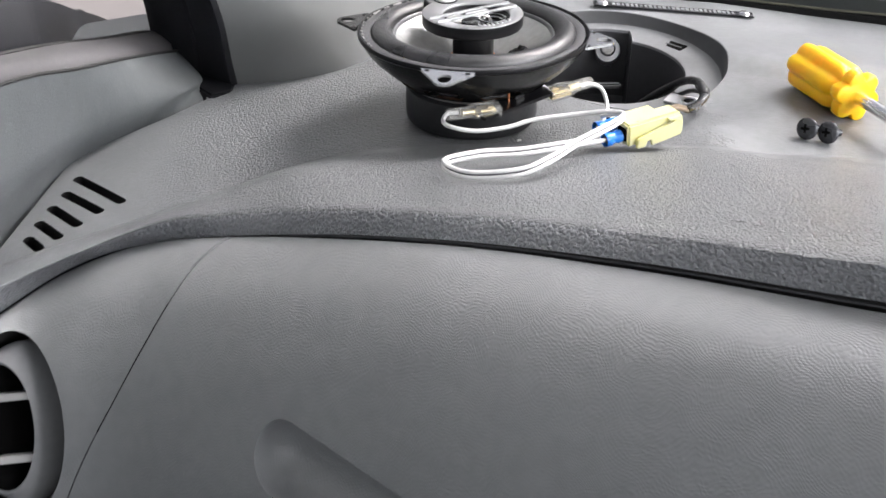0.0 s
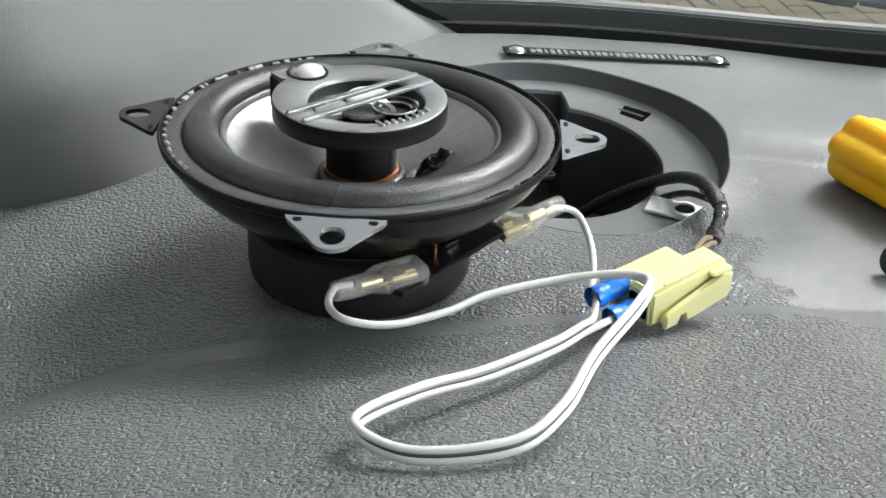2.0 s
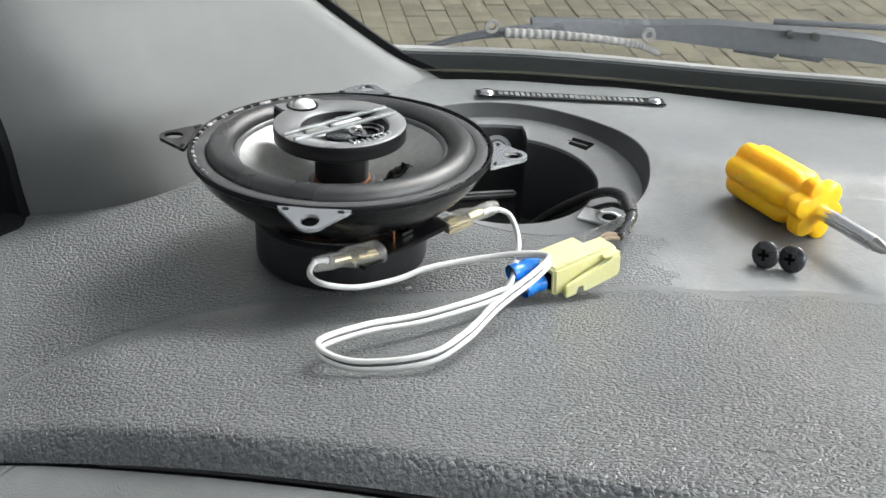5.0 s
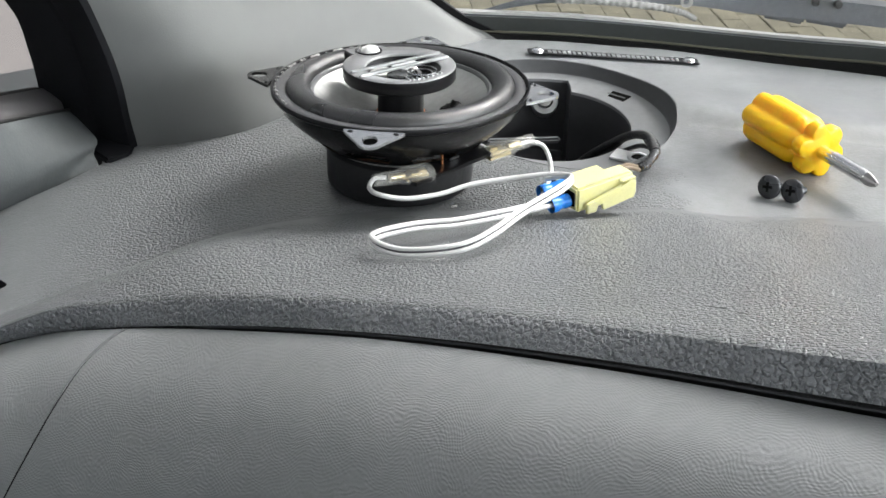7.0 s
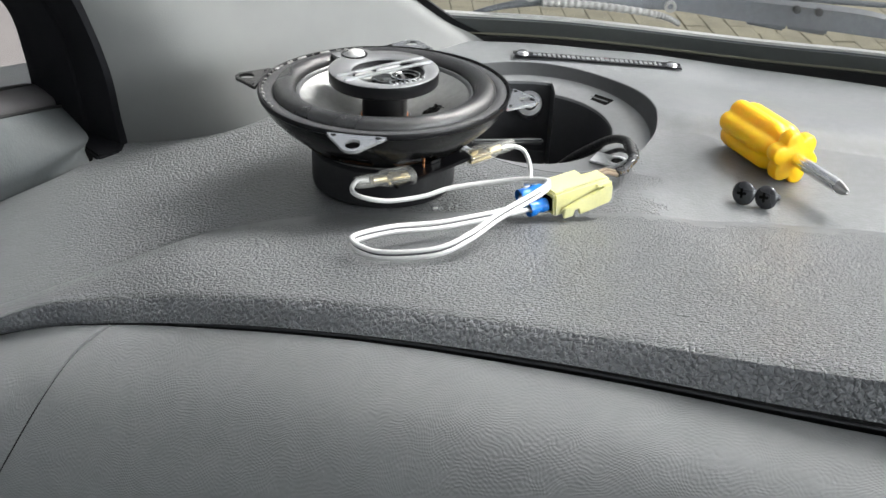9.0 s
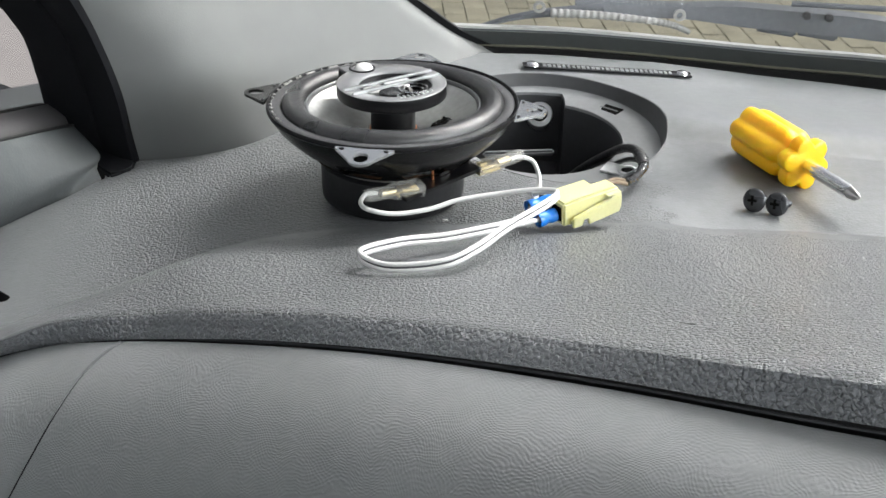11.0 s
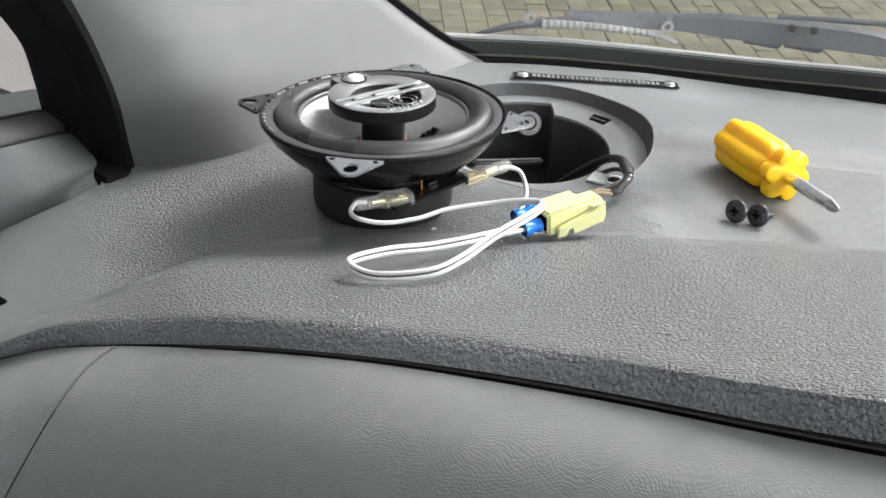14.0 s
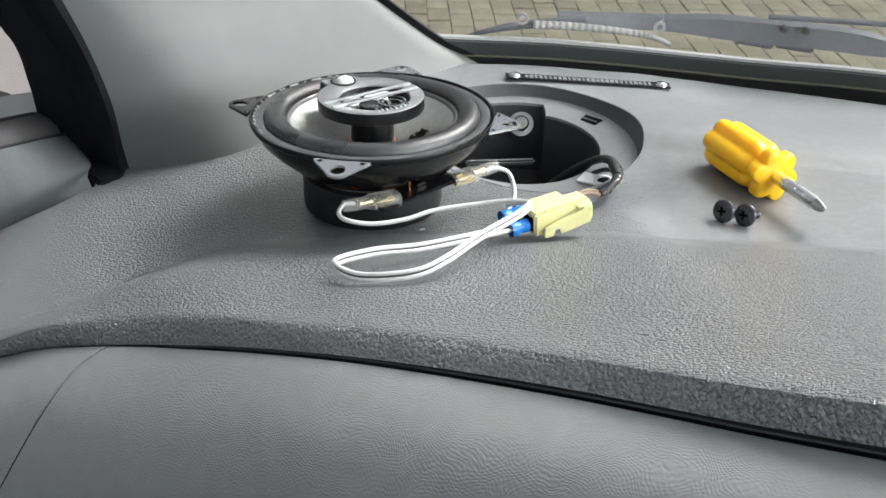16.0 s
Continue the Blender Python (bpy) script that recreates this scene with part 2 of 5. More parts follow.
M_SEAT = material("grey_cabin_cloth", (0.14, 0.14, 0.145), 0.9, vary=0.1)
M_MIRROR = material("dark_mirror_casing", (0.025, 0.026, 0.031), 0.6, spec=0.2, vary=0.1)
M_HOUSEWALL = material("pale_concrete", (0.45, 0.415, 0.4), 0.9, vary=0.06, vary_scale=2, bumps=(("noise", 60, 0.002, 4),))


def paver_material():
    m = material("weathered_paver", (0.27, 0.25, 0.178), 0.9, vary=0.4, vary_scale=22, bumps=(("noise", 90, 0.003, 4),))
    n, l = m.node_tree.nodes, m.node_tree.links
    info, hsv = n.new("ShaderNodeObjectInfo"), n.new("ShaderNodeHueSaturation")
    rng = n.new("ShaderNodeMapRange")
    rng.inputs["To Min"].default_value, rng.inputs["To Max"].default_value = 0.8, 1.15
    l.new(info.outputs["Random"], rng.inputs["Value"])
    l.new(rng.outputs[0], hsv.inputs["Value"])
    b = n["Principled BSDF"]
    src = b.inputs["Base Color"].links[0].from_socket
    l.new(src, hsv.inputs["Color"])
    l.new(hsv.outputs[0], b.inputs["Base Color"])
    return m



M_PAVER = paver_material()
M_SOIL = material("sandy_soil", (0.205, 0.19, 0.12), 0.95, vary=0.3, vary_scale=8, bumps=(("noise", 40, 0.004, 5),))
M_GRASS = material("grass_blades", (0.10, 0.13, 0.045), 0.7, vary=0.4, vary_scale=6)


# ---- mesh helpers ----
def thing(name, place=(0, 0, 0), label="", category="", group="", kind=""):
    return tagged(put(new(name), Matrix.Translation(place)), label, category, group, kind)


def put(ob, m):
    ob.matrix_basis = m
    return ob


def whole(ob):
    """The pose of an object in the world, by its parents."""
    return ob.matrix_basis.copy() if ob.parent is None else whole(ob.parent) @ ob.matrix_parent_inverse @ ob.matrix_basis


def part(name, bm, mat, parent=None, label="", smooth=40, m=None):
    """One mesh object from a bmesh in world coordinates, under its thing."""
    me = bpy.data.meshes.new(name)
    bmesh.ops.recalc_face_normals(bm, faces=bm.faces)
    bm.to_mesh(me)
    bm.free()
    for x in mat if isinstance(mat, (list, tuple)) else (mat,):
        me.materials.append(x)
    me.polygons.foreach_set("use_smooth", [smooth > 0] * len(me.polygons))
    if smooth:
        me.set_sharp_from_angle(angle=radians(smooth))
    ob = new(name, me)
    if m is not None:
        ob.matrix_basis = m
    if parent is not None:
        ob.parent = parent
        ob.matrix_parent_inverse = whole(parent).inverted()
    return tagged(ob, label)


def grid(bm, rows, closed=False, mats=None):
    """Quads over rows of points. closed: each row is a ring."""
    vs = [[bm.verts.new(p) for p in r] for r in rows]
    for i in range(len(vs) - 1):
        n = len(vs[i])
        for j in range(n if closed else n - 1):
            f = bm.faces.new((vs[i][j], vs[i][(j + 1) % n], vs[i + 1][(j + 1) % n], vs[i + 1][j]))
            if mats:
                f.material_index = mats(i, j)
    return vs


def lathe(profile, seg=64, m=Matrix(), ends=True, bm=None):
    """Spin (radius, z) points round z."""
    bm = bm or bmesh.new()
    rows = []
    for r, z in profile:
        rows.append([m @ Vector((r * math.cos(2 * math.pi * k / seg), r * math.sin(2 * math.pi * k / seg), z)) for k in range(seg)])
    vs = grid(bm, rows, True)
    if ends:
        for ring in (vs[0], vs[-1]):
            bm.faces.new(ring)
    return bm


def slab(outline, z0, z1, m=Matrix(), bevel=0.0, bm=None):
    """A flat plate from an outline in x, y, with thickness."""
    bm = bm or bmesh.new()
    own = bmesh.new()
    lo = [own.verts.new((x, y, z0)) for x, y in outline]
    hi = [own.verts.new((x, y, z1)) for x, y in outline]
    n = len(outline)
    for i in range(n):
        own.faces.new((lo[i], lo[(i + 1) % n], hi[(i + 1) % n], hi[i]))
    own.faces.new(lo[::-1]), own.faces.new(hi)
    if bevel:
        bmesh.ops.bevel(own, geom=list(own.edges), offset=bevel, segments=2, affect="EDGES", clamp_overlap=True)
    return merge(bm, own, m)


def merge(bm, own, m=Matrix()):
    own.transform(m)
    me = bpy.data.meshes.new("tmp")
    own.to_mesh(me)
    own.free()
    bm.from_mesh(me)
    bpy.data.meshes.remove(me)
    return bm


def block(size, m=Matrix(), bevel=0.0, bm=None, seg=2):
    bm = bm or bmesh.new()
    own = bmesh.new()
    bmesh.ops.create_cube(own, size=1.0, matrix=Matrix.Diagonal((*size, 1)))
    if bevel:
        bmesh.ops.bevel(own, geom=list(own.edges), offset=bevel, segments=seg, affect="EDGES", clamp_overlap=True)
    return merge(bm, own, m)


def smooth_line(pts, n):
    """n points on a smooth curve through pts."""
    p = [Vector(q) for q in pts]
    p = [2 * p[0] - p[1]] + p + [2 * p[-1] - p[-2]]
    out = []
    for k in range(n):
        s = k / (n - 1) * (len(p) - 3)
        i = min(int(s), len(p) - 4)
        u = s - i
        a, b, c, d = p[i:i + 4]
        out.append(0.5 * (2 * b + (c - a) * u + (2 * a - 5 * b + 4 * c - d) * u * u + (3 * b - a - 3 * c + d) * u ** 3))
    return out


def tube(line, radius, seg=14, bm=None, flat=1.0, wobble=0.0, cap=True):
    """A round tube along a line of points; flat squeezes it across its second axis; radius may be a function of 0..1."""
    bm = bm or bmesh.new()
    rows, up = [], Vector((0, 0, 1))
    n = len(line)
    for i, p in enumerate(line):
        d = (line[min(i + 1, n - 1)] - line[max(i - 1, 0)]).normalized()
        side = d.cross(up)
        side = side.normalized() if side.length > 0.05 else d.cross(Vector((1, 0, 0))).normalized()
        top = side.cross(d)
        r = radius(i / (n - 1)) if callable(radius) else radius
        r *= 1 + wobble * noise.noise(p * 700)
        rows.append([p + side * (r * math.cos(2 * math.pi * k / seg)) + top * (r * flat * math.sin(2 * math.pi * k / seg)) for k in range(seg)])
    vs = grid(bm, rows, True)
    if cap:
        bm.faces.new(vs[0][::-1]), bm.faces.new(vs[-1])
    return bm


def spline(xs, ys):
    """A smooth function through the points (cubic, with averaged slopes)."""
    xs, ys = np.array(xs, float), np.array(ys, float)
    slope = np.gradient(ys, xs)

    def f(x):
        i = int(np.clip(np.searchsorted(xs, x) - 1, 0, len(xs) - 2))
        h = xs[i + 1] - xs[i]
        u = (x - xs[i]) / h
        if u < 0 or u > 1:
            k = 0 if u < 0 else len(xs) - 1
            return float(ys[k] + slope[k] * (x - xs[k]))
        return float((1 + 2 * u) * (1 - u) ** 2 * ys[i] + u * (1 - u) ** 2 * h * slope[i] + u * u * (3 - 2 * u) * ys[i + 1] + u * u * (u - 1) * h * slope[i + 1])
    return f


def step(a, b, x):
    u = min(1, max(0, (x - a) / (b - a)))
    return u * u * (3 - 2 * u)


def cut(ob, cutters):
    """Take the cutters out of a mesh object for good."""
    for c in cutters:
        mod = ob.modifiers.new("cut", "BOOLEAN")
        mod.operation, mod.solver, mod.object = "DIFFERENCE", "EXACT", c
    bpy.context.view_layer.update()
    me = bpy.data.meshes.new_from_object(ob.evaluated_get(bpy.context.evaluated_depsgraph_get()))
    ob.modifiers.clear()
    old = ob.data
    ob.data = me
    me.name = old.name
    bpy.data.meshes.remove(old)
    for c in cutters:
        d = c.data
        bpy.data.objects.remove(c)
        bpy.data.meshes.remove(d)
    me.polygons.foreach_set("use_smooth", [True] * len(me.polygons))
    me.set_sharp_from_angle(angle=radians(35))
    return ob

# ---- dashboard ----
# Plan of the dash top: the fold between shelf and crest, the crest's front edge, the seam below it, and the edge at the windscreen.
fold_y = spline((-0.23, -0.17, -0.145, -0.119, -0.105, -0.09, -0.074, -0.058, -0.023, 0.02, 0.074, 0.148, 0.212, 0.35, 0.5), (-0.12, -0.091, -0.079, -0.065, -0.056, -0.0465, -0.038, -0.0335, -0.031, -0.0295, -0.0295, -0.030, -0.038, -0.06, -0.1))
crest_y = spline((-0.23, -0.19, -0.166, -0.145, -0.122, -0.1, -0.05, 0.0, 0.05, 0.1, 0.16, 0.24, 0.35, 0.5), (-0.15, -0.123, -0.109, -0.1, -0.0985, -0.1035, -0.1337, -0.1652, -0.1996, -0.239, -0.281, -0.33, -0.385, -0.44))
crest_z = spline((-0.23, -0.19, -0.166, -0.145, -0.122, -0.1, -0.05, 0.0, 0.05, 0.1, 0.16, 0.24, 0.35, 0.5), (-0.03, -0.017, -0.011, -0.005, 0.0035, 0.0093, 0.0293, 0.0452, 0.0592, 0.0746, 0.0918, 0.111, 0.129, 0.143))
seam_y = spline((-0.2300, -0.1900, -0.1710, -0.1481, -0.1228, -0.1011, -0.0511, 0.0001, 0.0513, 0.1025, 0.1640, 0.2459, 0.3585, 0.5121), (-0.1520, -0.1200, -0.1000, -0.0948, -0.0972, -0.1072, -0.1383, -0.1731, -0.2084, -0.2443, -0.2847, -0.3339, -0.3892, -0.4455))
panel_z = spline((-0.2300, -0.1900, -0.1710, -0.1481, -0.1228, -0.1011, -0.0511, 0.0001, 0.0513, 0.1025, 0.1640, 0.2459, 0.3585, 0.5121), (-0.0420, -0.0300, -0.0240, -0.0146, -0.0063, 0.0014, 0.0199, 0.0373, 0.0501, 0.0608, 0.0736, 0.0890, 0.1054, 0.1187))
rise = spline((-0.3, -0.15, -0.1228, -0.1011, -0.076, -0.0511, -0.02, 0.0001, 0.0513, 0.1025, 0.164, 0.2459, 0.3585, 0.5121), (0.0, 0.0, -0.001, -0.0005, 0.0, 0.0008, 0.001, 0.0012, 0.0026, 0.0037, 0.005, 0.0065, 0.008, 0.009))


def seam_z(x):
    return panel_z(x) + rise(x)


screen_y = spline((-0.25, 0.0, 0.051, 0.096, 0.127, 0.157, 0.186, 0.214, 0.26, 0.35, 0.5), (0.19, 0.174, 0.170, 0.168, 0.1665, 0.1645, 0.1595, 0.151, 0.135, 0.098, 0.018))
shelf_x = spline((-0.25, -0.21, -0.15, -0.11, -0.07, -0.02, 0.03, 0.3, 0.5), (-0.03, -0.021, -0.0105, -0.0065, -0.001, 0.005, 0.0055, 0.006, 0.006))


def shelf_z(x, y):
    back = y - (0.065 - 0.29 * (x - 0.136))
    roll = math.sin(math.pi / 2 * min(1.0, max(0.0, back / 0.016)))
    rear = 0.0010 * roll * step(0.118, 0.15, x) - 0.0085 * step(0.022, 0.085, back) * step(0.07, 0.21, x)
    rear -= 0.0036 * step(0.104, 0.136, x) * (1 - roll)
    dip = 0.0075 * step(1.0, 0.0, math.hypot((x - 0.092) / 0.062, (y - 0.028) / 0.042))
    return shelf_x(x) - dip + rear - 0.012 * step(-0.002, -0.013, screen_y(x) - y)


NS = 120


def crown(x, yf, yc):
    """How far the crest bulges above a straight line from fold to front edge."""
    return (0.0006 + 0.0060 * step(-0.02, -0.1, x)) * min(1, (yf - yc) / 0.08)


def dash_row(x):
    """The dash top's line at x, from the windscreen to the seam, and how many points of it lie before the front band."""
    yr, yf, yc = screen_y(x), fold_y(x), crest_y(x)
    yf = max(yf, yc + 0.012)
    line = []
    for k in range(NS):
        y = yr + 0.02 + (yf + 0.0004 - yr - 0.02) * k / (NS - 1)
        line.append((x, y, shelf_z(x, y)))
    zf, zc = shelf_z(x, yf), crest_z(x)
    for k in range(30):
        u = k / 29 if k else 0.006
        y = yf + (yc - yf) * u
        z = zf + (zc - zf) * u + crown(x, yf, yc) * 4 * u * (1 - u)
        line.append((x, y, z))
    ys, zs = seam_y(x), seam_z(x)
    for k in range(1, 9):
        u = k / 8
        b = math.sin(u * math.pi) * 0.0007
        line.append((x, yc + (ys - yc) * u - b * 0.7, zc + (zs - zc) * u + b))
    # rounded front edge
    c = NS + 29
    p, q, e = Vector(line[c - 2]), Vector(line[c]), Vector(line[c + 2])
    q = q + (q - (p + e) / 2) * 0.4
    for k in range(1, 4):
        u = k / 4
        line[c - 2 + k] = tuple(p * (1 - u) ** 2 + q * 2 * u * (1 - u) + e * u * u)
    line += [(x, ys + 0.003, zs - 0.006), (x, ys + 0.012, zs - 0.012)]
    return line


def pad_z(x, y):
    """Height of the dash top at a place."""
    yf, yc = max(fold_y(x), crest_y(x) + 0.012), crest_y(x)
    if y > yf:
        return shelf_z(x, y)
    u = min(1.0, (yf - y) / (yf - yc))
    zf = shelf_z(x, yf)
    return zf + (crest_z(x) - zf) * u + crown(x, yf, yc) * 4 * u * (1 - u)


dashboard = thing("dashboard", (0, 0, 0), "dark grey grained plastic dashboard with a glovebox", "dashboard")

bm = bmesh.new()
xs = [-0.232 + 0.0047 * i for i in range(156)]
rows = [dash_row(x) for x in xs]
floor_z = -0.13
rows = [[(r[0][0], r[0][1], floor_z)] + r + [(r[-1][0], r[-1][1], floor_z)] for r in rows]


def pad_zone(i, j):
    """Which finish a face of the dash top has: coarse front band, black for the gap's shade, smooth rear, worn patches,
    grain.
    """
    x, y = xs[i], rows[i][j][1]
    if NS + 31 <= j <= NS + 37:
        return 1
    if j >= NS + 38:
        return 2
    patchy = noise.noise(Vector((x * 55, y * 55, 0)))
    if NS <= j < NS + 31:
        worn = 0.0085 + 0.004 * patchy + 0.004 * step(-0.03, -0.09, x) - 0.006 * step(0.0, 0.06, x) * step(0.13, 0.06, x)
        return 4 if fold_y(x) - y < worn else 0
    if x < 0.0:
        return 0
    if y > 0.0650 - 0.29 * (x - 0.136):
        return 3
    return 4 if x > 0.116 + 0.012 * patchy else 0


vs = grid(bm, rows, True, mats=pad_zone)
bm.faces.new(vs[0][::-1]), bm.faces.new(vs[-1])
top_pad = part("top_pad", bm, (M_PAD, M_BAND, M_GAP, M_REAR, M_WORN), dashboard)

WELL = (0.0752, 0.0817)
cutters = [part("cutter", lathe([(0.0606, -0.1), (0.0606, 0.05)], 96, pose(*WELL, 0)), M_PAD)]
for a, b in (((-0.179, -0.029), (-0.15, -0.06)), ((-0.181, -0.043), (-0.158, -0.067)), ((-0.184, -0.055), (-0.165, -0.077)), ((-0.186, -0.068), (-0.171, -0.086)), ((-0.187, -0.081), (-0.177, -0.094))):
    d = Vector((b[0] - a[0], b[1] - a[1]))
    mid, ang, half = ((a[0] + b[0]) / 2, (a[1] + b[1]) / 2), math.degrees(math.atan2(d.y, d.x)), d.length / 2 - 0.0024
    ends = [(half + 0.0024 * math.cos(radians(t)), 0.0024 * math.sin(radians(t))) for t in range(-90, 91, 15)]
    ends += [(-x, -y) for x, y in ends]
    cutters.append(part("cutter", slab(ends, -0.04, 0.03, pose(*mid, -0.015, 0, 0, ang)), M_GAP))
# the dash ends short of the door, with a gap between
outline = [(-0.1310, 0.0450), (-0.146, 0.0275), (-0.166, 0.0095), (-0.180, -0.003), (-0.1862, -0.012), (-0.190, -0.039), (-0.1965, -0.087), (-0.199, -0.105), (-0.30, -0.105), (-0.30, 0.12), (-0.14, 0.12)]
cutters.append(part("cutter", slab(outline, -0.2, 0.1), M_GAP))
cut(top_pad, cutters)

# speaker well: outer wall, ledge with a slot and a notch, inner opening with a dark box
bm = bmesh.new()
rows = []
N = 120


def well_inner(a):
    a = math.degrees(a) % 360
    return 0.0125 * step(68, 70, a) * (1 - step(150, 156, a)) - 0.0015 * step(200, 250, a) * (1 - step(320, 358, a))


def ring(r, z, inner=0.0, lean=0.055, rim=None):
    """A ring of the well at radius r on the tilted ledge plane, or at a height above the dash top."""
    out = []
    for k in range(N):
        a = 2 * math.pi * k / N
        rr = r + inner * well_inner(a)
        x, y = WELL[0] + rr * math.cos(a), WELL[1] + rr * math.sin(a)
        out.append((x, y, z + lean * (y - WELL[1]) if rim is None else shelf_z(x, y) + rim))
    return out


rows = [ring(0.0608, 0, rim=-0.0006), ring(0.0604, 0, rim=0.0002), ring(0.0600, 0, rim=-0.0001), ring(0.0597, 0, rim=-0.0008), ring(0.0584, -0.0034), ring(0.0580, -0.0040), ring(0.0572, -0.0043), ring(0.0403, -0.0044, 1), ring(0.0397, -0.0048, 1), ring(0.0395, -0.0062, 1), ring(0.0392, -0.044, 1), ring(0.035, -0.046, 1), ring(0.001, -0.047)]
# outer wall, then inner opening, coloured darker for the shade down the well
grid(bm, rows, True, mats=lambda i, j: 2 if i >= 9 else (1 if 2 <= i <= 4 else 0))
well = part("speaker_well", bm, (M_WELL, M_WELLSIDE, M_DARK), dashboard, "smooth plastic recess with a ledge, shade coloured into its walls")
slot_m = pose(0.1129, 0.1134, -0.0036, 3.1, 0, -43)
# solid black block: its colour is the slot's inner shade
part("slot", block((0.0148, 0.0080, 0.0022), slot_m, 0.0003), M_HOLE_SHADE, well)
bm = block((0.0105, 0.0014, 0.0006), slot_m @ pose(0.001, -0.0004, 0.0010), 0.0002)
part("slot_bar", bm, M_WELLSIDE, well)
part("ridge", block((0.037, 0.004, 0.003), pose(0.067, 0.105, -0.024, 0, 0, 4), 0.001), M_GREYSATIN, well)

# lower panels, swept from the seam towards the cabin
PROFILE = [(0.0010, -0.008), (0.0011, -0.0014), (0.0022, -0.0002), (0.009, -0.0012), (0.018, -0.0050), (0.027, -0.0105), (0.036, -0.0185), (0.045, -0.029), (0.053, -0.042), (0.060, -0.057), (0.066, -0.075), (0.071, -0.098), (0.075, -0.128), (0.077, -0.17)]
OUT = Vector((-0.28, -0.96, 0))


def panel_point(x, k):
    o, dz = PROFILE[k] if isinstance(k, int) else (k[0], k[1])
    dz += 0.0095 * step(-0.06, 0.09, x) * step(0.0, 0.038, o) + 0.0014 * step(0.0, 0.1, x) + 0.002 * step(0.1, 0.25, x)
    return Vector((x, seam_y(x), panel_z(x))) + OUT * o + Vector((0, 0, dz))


FINE = smooth_line([(o, dz, 0) for o, dz in PROFILE], 60)
split_x = spline((0, 0.07, 0.15, 0.22, 0.29, 0.39, 0.525, 0.627, 0.712, 0.78, 1.0), (-0.088, -0.0905, -0.0945, -0.0985, -0.1032, -0.1078, -0.1158, -0.1245, -0.1335, -0.1408, -0.165))


def panel(side):
    bm = bmesh.new()
    rows = []
    for k, q in enumerate(FINE):
        xb = split_x(k / 59)
        if side < 0:
            line = [-0.232 + (xb - 0.0003 + 0.232) * i / 40 for i in range(41)]
        else:
            line = [xb + 0.0003 + (0.49 - xb) * i / 110 for i in range(111)]
        rows.append([panel_point(x, q) for x in line])
    back = [p + Vector((0, 0.03, -0.02)) for p in rows[0]]
    rows = [[Vector((p.x, p.y + 0.06, p.z)) for p in rows[-1]]] + [back] + rows
    rows.append([p + Vector((0, 0.05, 0)) for p in rows[-1]])
    rows = rows[1:]
    vs = grid(bm, rows, False)
    return bm


side_panel = part("side_panel", panel(-1), M_PANEL, dashboard)
glovebox = part("glovebox_door", panel(1), M_PANEL, dashboard, "rippled grey plastic glovebox door with a finger recess")
# bead added along the upper split, shaped to give it a highlight line
edge = []
for k in range(26):
    p, q = panel_point(split_x(k / 59), FINE[k]), panel_point(split_x((k + 1) / 59), FINE[k + 1])
    edge.append(p + Vector((-0.0004, -0.0001, 0.0001)))
part("panel_edge", tube(edge[9:], lambda u: 0.0005 * (1 - u) + 0.0002, 8), M_WELL, side_panel)
# finger recess in the glovebox door
d = Vector((0.77, -0.64, -0.03)).normalized()
c0 = Vector((-0.0770, -0.1865, -0.0385))
scoop = [c0 + d * (0.013 * (1 - math.cos(a))) for a in [math.pi / 2 * k / 8 for k in range(9)]] + [c0 + d * 0.05, c0 + d * 0.11]
bm = tube(scoop, lambda u: 0.0148, 32)
rows_r = [0.0148 * math.sin(math.pi / 2 * k / 8) + 0.0003 for k in range(9)] + [0.0148, 0.0148]
for k, r in enumerate(rows_r):
    for v in list(bm.verts)[k * 32:(k + 1) * 32]:
        v.co = scoop[k] + (v.co - scoop[k]) * (r / 0.0148)
cutter = part("cutter", bm, M_PANEL)
cut(glovebox, [cutter])

# oval air outlet in the side panel: a dark groove, a raised ring that leans outwards, two slats
outlet = thing("air_outlet", (-0.187, -0.147, -0.062), "oval air outlet with dark grey ring and pale slats", "air vent")
om = Matrix.Translation((-0.1815, -0.1372, -0.0705)) @ Vector((0.16, -0.86, 0.42)).to_track_quat("Z", "Y").to_matrix().to_4x4()
oval, wide, lean = Matrix.Diagonal((0.47, 1, 1, 1)), Matrix.Diagonal((0.51, 1, 1, 1)), Matrix.Identity(4)
lean[0][2] = -1.1
cut(side_panel, [part("cutter", lathe([(0.0372, -0.03), (0.0372, 0.03)], 72, om @ pose(0, 0.0016, 0) @ wide), M_PANEL)])
# groove and throat carry their depth's shade as near-black colour
part("groove", lathe([(0.0371, -0.001), (0.0371, -0.012), (0.03, -0.014)], 72, om @ pose(0, 0.0016, 0) @ wide, False), M_HOLE_SHADE, outlet)
part("outer_ring", lathe([(0.0330, -0.012), (0.0335, -0.002), (0.0330, 0.0), (0.0318, 0.0018), (0.0290, 0.0046), (0.0268, 0.0060), (0.0258, 0.0056)], 72, om @ lean @ oval, False), M_WELL, outlet, "smooth grey ring")
part("throat", lathe([(0.0258, 0.0054), (0.0250, -0.019), (0.001, -0.02)], 48, om @ lean @ oval, False), M_HOLE_SHADE, outlet)
for y in (-0.0140, 0.0115):
    part("slat", block((0.0205, 0.0030, 0.0060), om @ lean @ pose(-0.0005, y, 0.0005), 0.0006), M_SLAT, outlet, "pale grey slat")

